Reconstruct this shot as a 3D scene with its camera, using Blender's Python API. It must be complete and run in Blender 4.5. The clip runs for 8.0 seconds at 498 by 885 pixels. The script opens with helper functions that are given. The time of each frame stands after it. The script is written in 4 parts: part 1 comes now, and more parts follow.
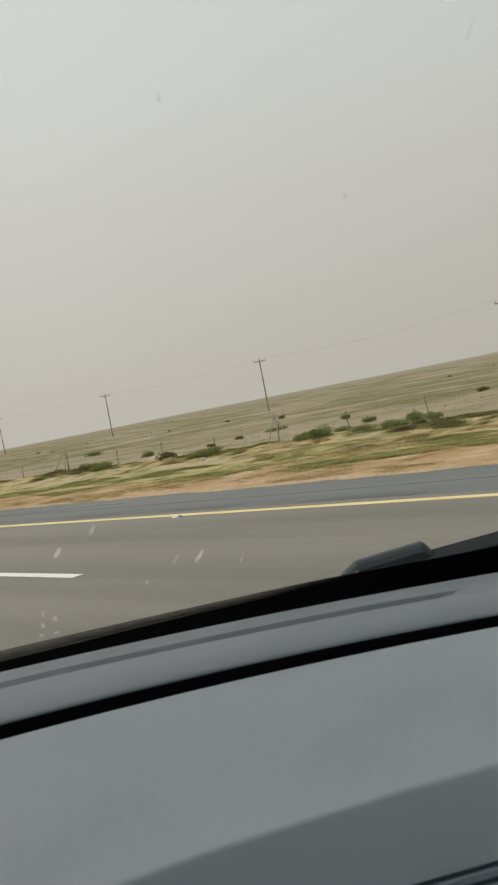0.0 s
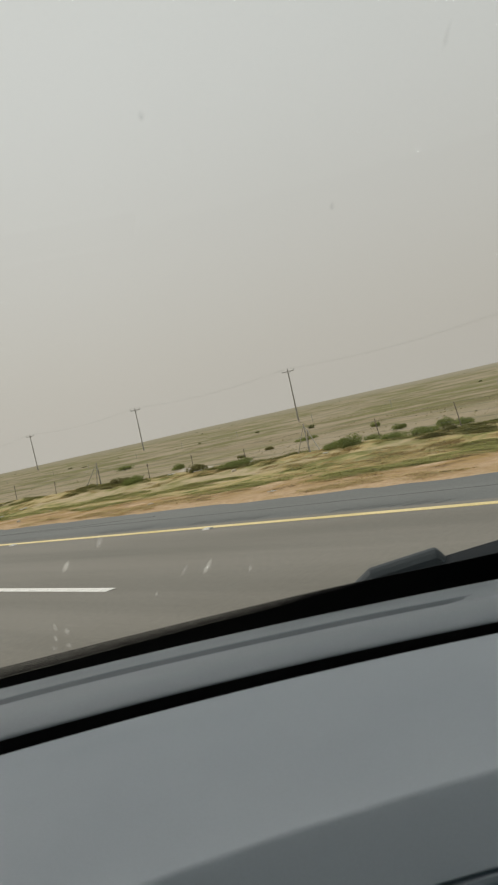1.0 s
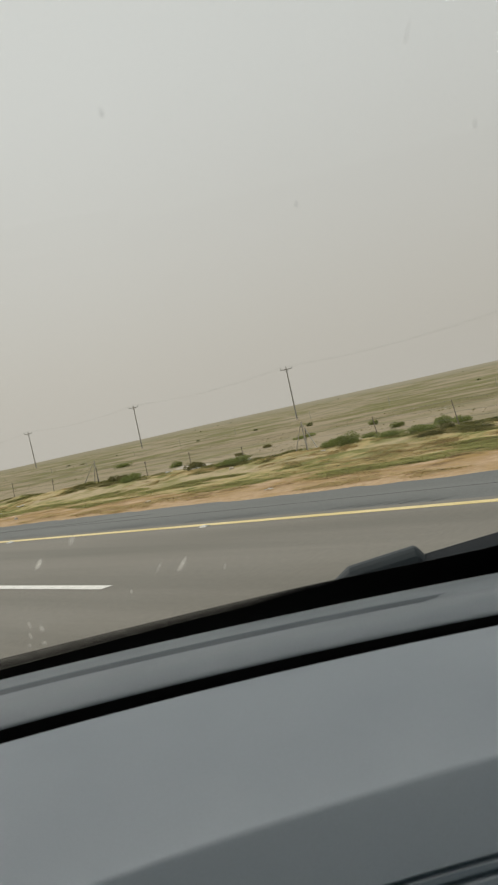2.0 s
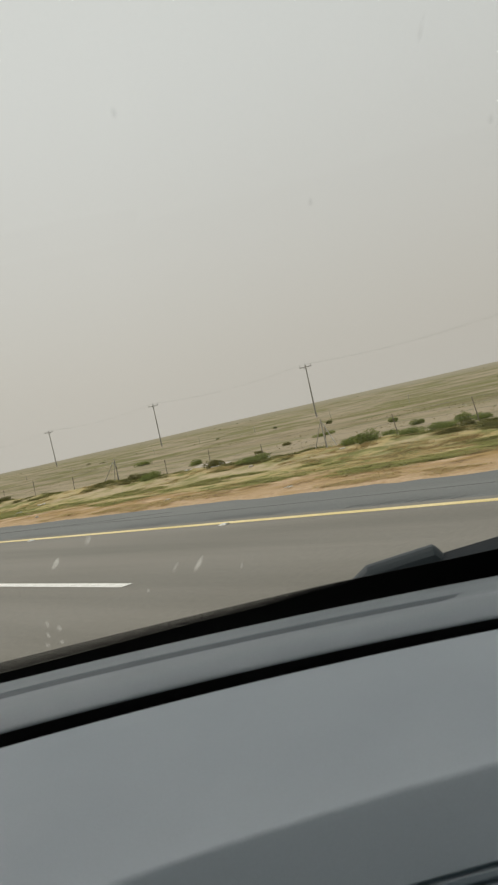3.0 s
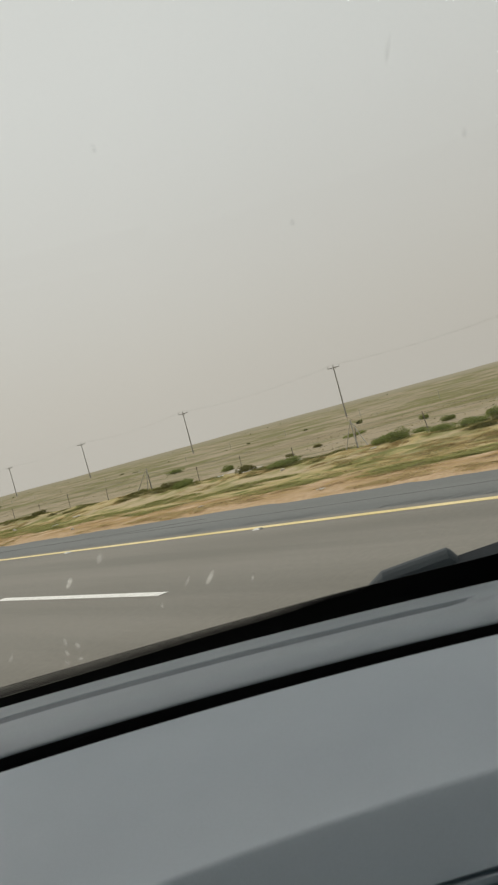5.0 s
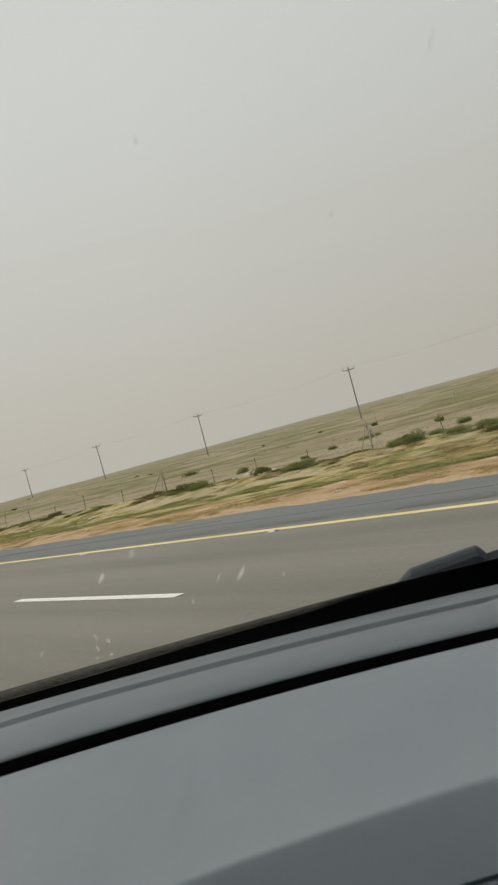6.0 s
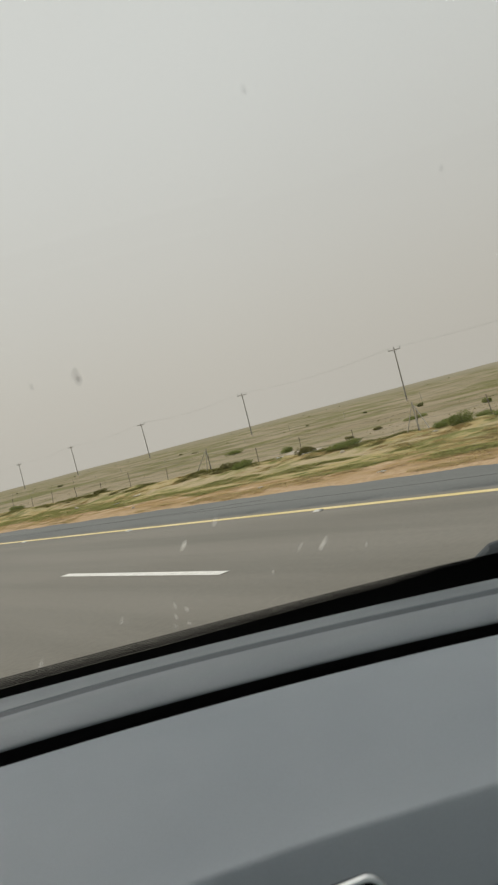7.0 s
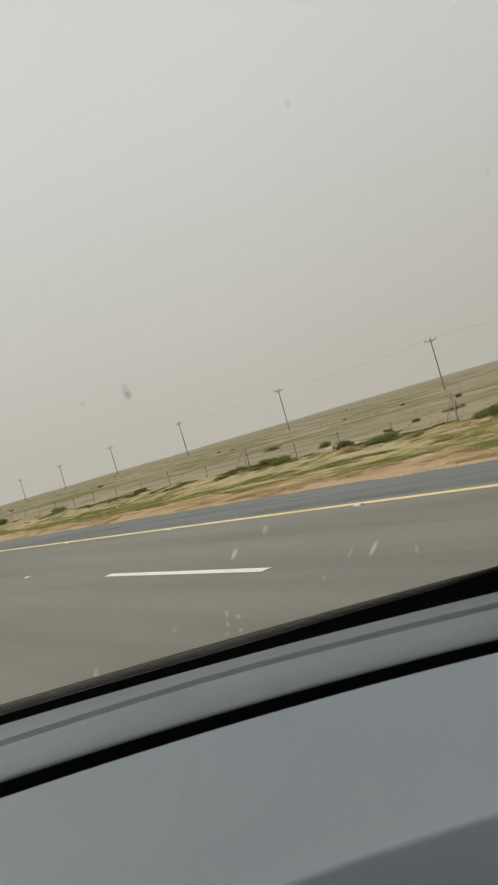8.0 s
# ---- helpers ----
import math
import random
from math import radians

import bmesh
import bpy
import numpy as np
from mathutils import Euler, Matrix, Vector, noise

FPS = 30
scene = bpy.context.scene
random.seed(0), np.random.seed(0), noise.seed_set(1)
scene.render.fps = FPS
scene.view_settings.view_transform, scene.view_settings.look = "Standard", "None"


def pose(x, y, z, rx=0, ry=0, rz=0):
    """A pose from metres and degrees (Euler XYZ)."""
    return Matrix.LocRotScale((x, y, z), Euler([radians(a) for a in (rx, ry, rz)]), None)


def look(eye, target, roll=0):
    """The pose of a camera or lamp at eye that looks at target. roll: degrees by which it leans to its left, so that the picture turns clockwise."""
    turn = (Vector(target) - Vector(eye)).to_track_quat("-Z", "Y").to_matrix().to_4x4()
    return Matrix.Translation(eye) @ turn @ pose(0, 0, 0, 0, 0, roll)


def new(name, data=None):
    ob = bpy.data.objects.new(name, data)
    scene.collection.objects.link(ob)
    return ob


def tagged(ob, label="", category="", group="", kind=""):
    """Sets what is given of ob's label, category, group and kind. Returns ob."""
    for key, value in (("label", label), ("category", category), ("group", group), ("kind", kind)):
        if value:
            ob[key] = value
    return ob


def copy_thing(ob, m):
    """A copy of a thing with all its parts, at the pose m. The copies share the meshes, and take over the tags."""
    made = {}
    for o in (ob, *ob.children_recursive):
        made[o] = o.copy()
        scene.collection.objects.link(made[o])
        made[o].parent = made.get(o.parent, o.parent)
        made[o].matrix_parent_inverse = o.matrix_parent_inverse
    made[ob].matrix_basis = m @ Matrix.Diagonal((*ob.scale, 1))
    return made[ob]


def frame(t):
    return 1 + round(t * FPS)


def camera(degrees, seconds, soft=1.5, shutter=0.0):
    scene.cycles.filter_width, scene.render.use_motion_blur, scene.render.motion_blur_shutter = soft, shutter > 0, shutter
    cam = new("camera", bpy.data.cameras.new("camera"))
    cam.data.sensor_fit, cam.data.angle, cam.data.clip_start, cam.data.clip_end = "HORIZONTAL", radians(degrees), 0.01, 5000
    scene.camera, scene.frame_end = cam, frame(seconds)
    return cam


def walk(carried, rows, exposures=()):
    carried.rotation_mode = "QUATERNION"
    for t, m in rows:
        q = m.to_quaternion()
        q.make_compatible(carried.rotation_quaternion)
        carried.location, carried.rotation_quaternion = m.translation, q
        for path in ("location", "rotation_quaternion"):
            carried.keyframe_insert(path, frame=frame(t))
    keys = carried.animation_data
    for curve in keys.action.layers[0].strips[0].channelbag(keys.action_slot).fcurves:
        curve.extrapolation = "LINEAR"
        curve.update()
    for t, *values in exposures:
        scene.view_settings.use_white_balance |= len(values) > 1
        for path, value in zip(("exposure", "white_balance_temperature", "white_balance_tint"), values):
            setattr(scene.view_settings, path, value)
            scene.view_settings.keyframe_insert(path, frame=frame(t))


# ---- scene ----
# The view out of a car's cabin over the right-hand lanes of a desert highway.
# World: the road runs along +y, x points to the right-hand verge, z up, road surface at z = 0.

# ---- camera ----
cam = camera(32.0, 8.0, soft=1.7)
cam.data.dof.use_dof, cam.data.dof.focus_distance, cam.data.dof.aperture_fstop = True, 2.0, 26.0
PATH = [
    (0.0, pose(-0.014, 0.019, 1.622, 87.31, 11.08, -44.31)),
    (0.5, pose(-0.019, 0.020, 1.615, 88.59, 11.99, -41.36)),
    (1.0, pose(-0.001, 0.001, 1.617, 88.43, 12.58, -42.32)),
    (2.5, pose(0.016, -0.013, 1.611, 88.16, 12.40, -42.40)),
    (3.0, pose(0.018, -0.013, 1.613, 88.40, 12.71, -41.12)),
    (3.5, pose(0.016, -0.014, 1.611, 88.75, 12.92, -40.65)),
    (4.0, pose(0.034, -0.030, 1.613, 88.94, 14.11, -39.84)),
    (4.5, pose(0.042, -0.035, 1.612, 89.05, 15.12, -39.42)),
    (5.0, pose(0.030, -0.037, 1.616, 89.16, 15.25, -39.06)),
    (6.3, pose(0.007, -0.014, 1.612, 89.82, 15.03, -37.43)),
    (6.5, pose(-0.003, -0.002, 1.608, 89.92, 14.88, -36.92)),
    (7.0, pose(-0.003, 0.006, 1.6131, 88.99, 14.65, -35.07)),
    (7.1, pose(-0.015, 0.017, 1.610, 87.72, 14.18, -34.03)),
    (7.2, pose(-0.027, 0.033, 1.605, 86.13, 14.45, -31.58)),
    (7.3, pose(-0.051, 0.050, 1.631, 84.95, 14.46, -30.10)),
    (7.4, pose(-0.058, 0.047, 1.667, 86.39, 15.23, -30.36)),
    (7.5, pose(-0.035, 0.007, 1.671, 88.54, 15.38, -29.00)),
    (7.6, pose(-0.030, 0.016, 1.652, 88.92, 15.54, -31.98)),
    (7.8, pose(-0.023, 0.017, 1.638, 89.11, 15.95, -35.06)),
    (8.0, pose(-0.008, 0.008, 1.625, 89.41, 16.28, -32.51)),
]
walk(cam, PATH, [(0.0, -0.01), (0.5, -0.04), (1.0, -0.09), (2.5, -0.03), (3.5, -0.01), (4.5, -0.03), (5.0, -0.02), (6.5, -0.10), (7.0, -0.06), (7.2, -0.08), (7.4, -0.03), (7.5, 0.11), (7.6, -0.02), (7.8, -0.08), (8.0, -0.06)])

# ---- world and sun: a dusty, overcast midday ----
SUN_UP, SUN_ROUND = radians(52), radians(-25)
world = bpy.data.worlds.new("dusty_sky")
scene.world = world
world.use_nodes = True
wt = world.node_tree
wt.nodes.clear()
w_out = wt.nodes.new("ShaderNodeOutputWorld")
w_mix = wt.nodes.new("ShaderNodeMixShader")
w_mix.inputs[0].default_value = 0.88
sky = wt.nodes.new("ShaderNodeTexSky")
sky.sky_type, sky.sun_disc = "NISHITA", False
sky.sun_elevation, sky.sun_rotation = SUN_UP, SUN_ROUND
sky.dust_density, sky.air_density = 8.0, 1.0
w_sky = wt.nodes.new("ShaderNodeBackground")
w_sky.inputs["Strength"].default_value = 0.10
w_haze = wt.nodes.new("ShaderNodeBackground")
w_tc = wt.nodes.new("ShaderNodeTexCoord")
w_sep = wt.nodes.new("ShaderNodeSeparateXYZ")
w_ramp = wt.nodes.new("ShaderNodeValToRGB")
w_ramp.color_ramp.interpolation = "EASE"
e = w_ramp.color_ramp.elements
e[0].position, e[0].color = 0.0, (0.515, 0.487, 0.435, 1)
e[1].position, e[1].color = 0.45, (0.600, 0.604, 0.568, 1)
wt.links.new(w_tc.outputs["Generated"], w_sep.inputs[0])
wt.links.new(w_sep.outputs["Z"], w_ramp.inputs[0])
w_side = wt.nodes.new("ShaderNodeMapRange")
for key, value in (("From Min", 0.55), ("From Max", 0.95), ("To Min", 1.17), ("To Max", 1.07)):
    w_side.inputs[key].default_value = value
wt.links.new(w_sep.outputs["X"], w_side.inputs[0])
wt.links.new(w_side.outputs[0], w_haze.inputs["Strength"])
wt.links.new(w_ramp.outputs[0], w_haze.inputs["Color"])
wt.links.new(sky.outputs[0], w_sky.inputs["Color"])
wt.links.new(w_sky.outputs[0], w_mix.inputs[1])
wt.links.new(w_haze.outputs[0], w_mix.inputs[2])
wt.links.new(w_mix.outputs[0], w_out.inputs[0])

sun = new("sun", bpy.data.lights.new("sun", "SUN"))
sun.data.energy, sun.data.angle, sun.data.color = 1.25, radians(18), (1.0, 0.95, 0.87)
sun.matrix_world = look((0, 0, 60), (0 + 60 * math.cos(SUN_UP) * -math.sin(SUN_ROUND), 60 * math.cos(SUN_UP) * -math.cos(SUN_ROUND), 60 - 60 * math.sin(SUN_UP)))


# ---- materials ----
def material(name, colours, scale=4.0, rough=0.85, bump=0.2, bump_scale=60.0, metal=0.0, stretch=(1, 1, 1), spread=(0.35, 0.65), fine=0.25, coat=0.0, specular=0.5, per_object=0.0):
    """Two colours mixed by a coarse noise, a finer grain over it, and a bump."""
    m = bpy.data.materials.new(name)
    m.use_nodes = True
    nt = m.node_tree
    b = nt.nodes["Principled BSDF"]
    b.inputs["Roughness"].default_value, b.inputs["Metallic"].default_value = rough, metal
    b.inputs["Coat Weight"].default_value = coat
    b.inputs["Specular IOR Level"].default_value = specular
    tc, mp = nt.nodes.new("ShaderNodeTexCoord"), nt.nodes.new("ShaderNodeMapping")
    mp.inputs["Scale"].default_value = stretch
    nt.links.new(tc.outputs["Object"], mp.inputs[0])
    n1, n2 = nt.nodes.new("ShaderNodeTexNoise"), nt.nodes.new("ShaderNodeTexNoise")
    n1.inputs["Scale"].default_value, n1.inputs["Detail"].default_value = scale, 6
    n2.inputs["Scale"].default_value, n2.inputs["Detail"].default_value = bump_scale, 4
    nt.links.new(mp.outputs[0], n1.inputs["Vector"])
    nt.links.new(tc.outputs["Object"], n2.inputs["Vector"])
    r = nt.nodes.new("ShaderNodeValToRGB")
    r.color_ramp.elements[0].position, r.color_ramp.elements[1].position = spread
    r.color_ramp.elements[0].color, r.color_ramp.elements[1].color = (*colours[0], 1), (*colours[1], 1)
    nt.links.new(n1.outputs[0], r.inputs[0])
    g = nt.nodes.new("ShaderNodeMapRange")
    g.inputs["From Min"].default_value, g.inputs["From Max"].default_value = 0.3, 0.7
    g.inputs["To Min"].default_value, g.inputs["To Max"].default_value = 1 - fine, 1 + fine
    nt.links.new(n2.outputs[0], g.inputs[0])
    mul = nt.nodes.new("ShaderNodeMix")
    mul.data_type, mul.blend_type = "RGBA", "MULTIPLY"
    mul.inputs[0].default_value = 1.0
    nt.links.new(r.outputs[0], mul.inputs[6])
    nt.links.new(g.outputs[0], mul.inputs[7])
    last = mul.outputs[2]
    if per_object:
        info, pr = nt.nodes.new("ShaderNodeObjectInfo"), nt.nodes.new("ShaderNodeMapRange")
        pr.inputs["To Min"].default_value, pr.inputs["To Max"].default_value = 1 - per_object, 1 + per_object
        nt.links.new(info.outputs["Random"], pr.inputs[0])
        m2 = nt.nodes.new("ShaderNodeMix")
        m2.data_type, m2.blend_type = "RGBA", "MULTIPLY"
        m2.inputs[0].default_value = 1.0
        nt.links.new(last, m2.inputs[6])
        nt.links.new(pr.outputs[0], m2.inputs[7])
        last = m2.outputs[2]
    nt.links.new(last, b.inputs["Base Color"])
    if bump:
        bp = nt.nodes.new("ShaderNodeBump")
        bp.inputs["Strength"].default_value, bp.inputs["Distance"].default_value = bump, 0.01
        nt.links.new(n2.outputs[0], bp.inputs["Height"])
        nt.links.new(bp.outputs[0], b.inputs["Normal"])
    return m


def leaf_material(name, dark, light):
    """Foliage whose single leaves vary in colour."""
    m = bpy.data.materials.new(name)
    m.use_nodes = True
    nt = m.node_tree
    b = nt.nodes["Principled BSDF"]
    b.inputs["Roughness"].default_value = 0.8
    geo, r = nt.nodes.new("ShaderNodeNewGeometry"), nt.nodes.new("ShaderNodeValToRGB")
    r.color_ramp.elements[0].color, r.color_ramp.elements[1].color = (*dark, 1), (*light, 1)
    nt.links.new(geo.outputs["Random Per Island"], r.inputs[0])
    nt.links.new(r.outputs[0], b.inputs["Base Color"])
    b.inputs["Specular IOR Level"].default_value = 0.15
    thin, mix = nt.nodes.new("ShaderNodeBsdfTranslucent"), nt.nodes.new("ShaderNodeMixShader")
    nt.links.new(r.outputs[0], thin.inputs["Color"])
    mix.inputs[0].default_value = 0.45
    nt.links.new(b.outputs[0], mix.inputs[1])
    nt.links.new(thin.outputs[0], mix.inputs[2])
    nt.links.new(mix.outputs[0], nt.nodes["Material Output"].inputs[0])
    return m


def ground_material():
    """Sand by the road, straw-coloured and green growth in streaks along it, dry steppe beyond, its far reaches paled
    by painted haze.
    """
    m = bpy.data.materials.new("steppe_ground")
    m.use_nodes = True
    nt = m.node_tree
    b = nt.nodes["Principled BSDF"]
    b.inputs["Roughness"].default_value, b.inputs["Specular IOR Level"].default_value = 0.95, 0.1
    tc = nt.nodes.new("ShaderNodeTexCoord")
    sep = nt.nodes.new("ShaderNodeSeparateXYZ")
    nt.links.new(tc.outputs["Object"], sep.inputs[0])

    def noise_at(scale, stretch, detail=5, rough=0.6):
        mp, n = nt.nodes.new("ShaderNodeMapping"), nt.nodes.new("ShaderNodeTexNoise")
        mp.inputs["Scale"].default_value = stretch
        n.inputs["Scale"].default_value, n.inputs["Detail"].default_value, n.inputs["Roughness"].default_value = scale, detail, rough
        nt.links.new(tc.outputs["Object"], mp.inputs[0])
        nt.links.new(mp.outputs[0], n.inputs["Vector"])
        return n.outputs[0]

    def ranged(socket, a, z, lo=0.0, hi=1.0):
        r = nt.nodes.new("ShaderNodeMapRange")
        r.interpolation_type = "SMOOTHSTEP"
        for k, v in (("From Min", a), ("From Max", z), ("To Min", lo), ("To Max", hi)):
            r.inputs[k].default_value = v
        nt.links.new(socket, r.inputs[0])
        return r.outputs[0]

    def maths(op, p, q):
        n = nt.nodes.new("ShaderNodeMath")
        n.operation = op
        for k, v in ((0, p), (1, q)):
            if isinstance(v, (int, float)):
                n.inputs[k].default_value = v
            else:
                nt.links.new(v, n.inputs[k])
        return n.outputs[0]

    def ramped(socket, stops):
        r = nt.nodes.new("ShaderNodeValToRGB")
        for _ in stops[2:]:
            r.color_ramp.elements.new(0.5)
        for el, (at, colour) in zip(r.color_ramp.elements, stops):
            el.position, el.color = at, (*colour, 1)
        nt.links.new(socket, r.inputs[0])
        return r.outputs[0]

    def mixed(fac, a, z):
        n = nt.nodes.new("ShaderNodeMix")
        n.data_type = "RGBA"
        nt.links.new(fac, n.inputs[0])
        for k, v in ((6, a), (7, z)):
            if isinstance(v, tuple):
                n.inputs[k].default_value = (*v, 1)
            else:
                nt.links.new(v, n.inputs[k])
        return n.outputs[2]

    x = sep.outputs["X"]
    wander = maths("MULTIPLY", maths("SUBTRACT", noise_at(0.06, (1, 0.6, 1)), 0.5), 8.0)
    xw = maths("ADD", x, wander)
    grain = noise_at(9.0, (1, 1, 1), 6)
    streak = noise_at(1.1, (1, 0.5, 1), 7)
    mats = noise_at(1.3, (1, 0.6, 1), 8, 0.66)
    tint = noise_at(0.6, (1, 0.5, 1), 6)
    sand = mixed(ranged(grain, 0.3, 0.7), SAND_DARK, SAND_LIGHT)
    sand = mixed(maths("MULTIPLY", ranged(streak, 0.52, 0.72), 0.45), sand, RED_SAND)
    sand = mixed(maths("MULTIPLY", ranged(noise_at(2.6, (1, 0.45, 1), 8, 0.7), 0.50, 0.60), 0.55), sand, STRAW_DARK)
    sand = mixed(maths("MULTIPLY", ranged(noise_at(3.4, (1, 0.5, 1), 7, 0.7), 0.56, 0.66), 0.5), sand, PALE_SAND)
    wide_patch = maths("MULTIPLY", maths("SUBTRACT", noise_at(0.22, (1, 0.7, 1), 3), 0.5), 0.5)
    growth = maths("ADD", mats, wide_patch)
    weeds = ramped(growth, ((0.40, WEED_DEEP), (0.46, WEED), (0.49, PALE_WEED), (0.53, STRAW_LIGHT), (0.60, PALE_LIGHT)))
    dry = ramped(growth, ((0.36, STRAW_BROWN), (0.45, STRAW_DARK), (0.54, SAND_DARK), (0.62, SAND_LIGHT)))
    near = maths("ADD", x, maths("ADD", maths("MULTIPLY", wander, 0.2), maths("MULTIPLY", maths("SUBTRACT", tint, 0.5), 3.0)))
    verge = mixed(ranged(near, 11.6, 13.2), sand, dry)
    verge = mixed(ranged(near, 13.6, 15.2), verge, weeds)
    pale = mixed(ranged(mats, 0.36, 0.56), PALE_WEED, PALE_SAND)
    strip = maths("MULTIPLY", ranged(near, 17.0, 18.2), ranged(near, 19.6, 20.4, 1.0, 0.0))
    verge = mixed(maths("MULTIPLY", strip, ranged(noise_at(0.25, (1, 0.5, 1), 6), 0.44, 0.56, 0.1, 0.75)), verge, pale)
    patch = noise_at(0.11, (1, 0.6, 1), 8, 0.66)
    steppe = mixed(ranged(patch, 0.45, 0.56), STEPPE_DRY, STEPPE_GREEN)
    bare = mixed(ranged(grain, 0.3, 0.7), BARE_DARK, BARE_LIGHT)
    steppe = mixed(maths("MULTIPLY", ranged(noise_at(0.06, (1, 0.6, 1), 8), 0.46, 0.58), 0.85), steppe, bare)
    fresh = maths("MULTIPLY", ranged(noise_at(0.05, (1.2, 0.6, 1), 7), 0.5, 0.58), 0.8)
    steppe = mixed(fresh, steppe, STEPPE_FRESH)
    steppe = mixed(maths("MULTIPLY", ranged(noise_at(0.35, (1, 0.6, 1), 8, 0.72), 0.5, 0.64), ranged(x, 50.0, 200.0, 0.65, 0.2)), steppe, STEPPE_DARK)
    band = maths("MULTIPLY", ranged(xw, 20.0, 23.0), ranged(xw, 34.0, 52.0, 1.0, 0.0))
    band = maths("MULTIPLY", band, ranged(noise_at(0.2, (1, 0.4, 1), 7), 0.36, 0.54, 0.0, 0.9))
    steppe = mixed(band, steppe, bare)
    # aerial haze put into the ground colour, in two steps with distance
    steppe = mixed(maths("MULTIPLY", ranged(x, 160.0, 700.0), 0.6), steppe, FAR_HAZE)
    steppe = mixed(maths("MULTIPLY", ranged(x, 500.0, 2200.0), 0.7), steppe, HORIZON_HAZE)
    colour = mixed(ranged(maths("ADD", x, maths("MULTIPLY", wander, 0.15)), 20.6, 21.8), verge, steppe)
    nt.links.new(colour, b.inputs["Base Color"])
    bp = nt.nodes.new("ShaderNodeBump")
    bp.inputs["Strength"].default_value, bp.inputs["Distance"].default_value = 0.35, 0.04
    nt.links.new(maths("ADD", streak, grain), bp.inputs["Height"])
    nt.links.new(bp.outputs[0], b.inputs["Normal"])
    return m


SAND_DARK, SAND_LIGHT = (0.425, 0.296, 0.176), (0.570, 0.416, 0.268)
PALE_SAND = (0.470, 0.385, 0.262)
PALE_LIGHT, PALE_WEED = (0.482, 0.392, 0.216), (0.358, 0.318, 0.144)
STRAW_BROWN, STRAW_DARK, STRAW_LIGHT = (0.241, 0.159, 0.067), (0.385, 0.260, 0.106), (0.439, 0.345, 0.154)
WEED_DEEP, WEED = (0.161, 0.164, 0.050), (0.241, 0.233, 0.077)
RED_SAND, STEPPE_FRESH = (0.428, 0.270, 0.139), (0.182, 0.182, 0.067)
STEPPE_DRY, STEPPE_GREEN, STEPPE_DARK = (0.312, 0.258, 0.170), (0.193, 0.181, 0.084), (0.161, 0.138, 0.067)
FAR_HAZE, HORIZON_HAZE = (0.295, 0.268, 0.190), (0.345, 0.315, 0.24)
BARE_DARK, BARE_LIGHT = (0.330, 0.275, 0.190), (0.408, 0.343, 0.243)
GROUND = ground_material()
ASPHALT = material("lane_asphalt", ((0.172, 0.162, 0.138), (0.225, 0.211, 0.182)), 0.8, 0.85, 0.015, 16, stretch=(1, 0.06, 1), spread=(0.38, 0.62), fine=0.09)
SHOULDER = material("shoulder_asphalt", ((0.138, 0.146, 0.142), (0.172, 0.179, 0.172)), 0.8, 0.85, 0.1, 18, stretch=(1, 0.12, 1), fine=0.12)
TAR = material("tar", ((0.075, 0.077, 0.077), (0.11, 0.112, 0.11)), 6, 0.6, 0.3, 60)
STAIN = material("oil_stained_asphalt", ((0.105, 0.101, 0.086), (0.135, 0.13, 0.11)), 3, 0.75, 0.2, 34, fine=0.15)
WHITE_PAINT = material("white_road_paint", ((0.76, 0.75, 0.71), (0.88, 0.87, 0.84)), 5, 0.7, 0.25, 80, fine=0.1)
YELLOW_PAINT = material("yellow_road_paint", ((0.73, 0.59, 0.26), (0.88, 0.73, 0.40)), 2.5, 0.7, 0.25, 80, stretch=(1, 0.3, 1), fine=0.14)
GREY_PLASTIC = material("grey_dash_plastic", ((0.150, 0.171, 0.192), (0.165, 0.186, 0.207)), 5, 0.6, 0.05, 800, fine=0.03, specular=0.14)
PAD_PLASTIC = material("grey_pad_plastic", ((0.106, 0.122, 0.135), (0.119, 0.135, 0.148)), 5, 0.6, 0.09, 700, fine=0.045, specular=0.3)
DARK_PLASTIC = material("dark_grey_plastic", ((0.05, 0.053, 0.056), (0.065, 0.068, 0.07)), 8, 0.5, 0.1, 500, fine=0.08)
COWL_PLASTIC = material("cowl_plastic", ((0.029, 0.039, 0.046), (0.036, 0.047, 0.054)), 12, 0.6, 0.1, 300, fine=0.1)
SLOT_SHADE = material("slot_shade", ((0.022, 0.032, 0.040), (0.029, 0.040, 0.048)), 30, 0.7, 0.1, 400, fine=0.06)
COWL_DARK = material("cowl_dark_plastic", ((0.016, 0.020, 0.024), (0.022, 0.026, 0.030)), 12, 0.7, 0.1, 300, fine=0.1, specular=0.2)
BLACK_FRIT = material("black_ceramic", ((0.0015, 0.0015, 0.0015), (0.0025, 0.0025, 0.0025)), 8, 0.6, 0.0, fine=0.05, specular=0.1)
NEAR_BLACK = material("near_black", ((0.0015, 0.0015, 0.0015), (0.0025, 0.0025, 0.0025)), 8, 0.9, 0.1, 300, fine=0.1, specular=0.1)
CHROME = material("satin_chrome", ((0.62, 0.64, 0.65), (0.70, 0.72, 0.73)), 6, 0.42, 0.0, metal=1.0, fine=0.03)
SCREEN = material("black_screen", ((0.002, 0.002, 0.0025), (0.003, 0.003, 0.0035)), 6, 0.22, 0.0, fine=0.03, specular=0.04)
# pale and bluish so the unseen cabin bounces light onto the lower dashboard
LINING = material("cabin_lining", ((0.64, 0.70, 0.725), (0.70, 0.76, 0.785)), 20, 0.95, 0.15, 400, fine=0.1)
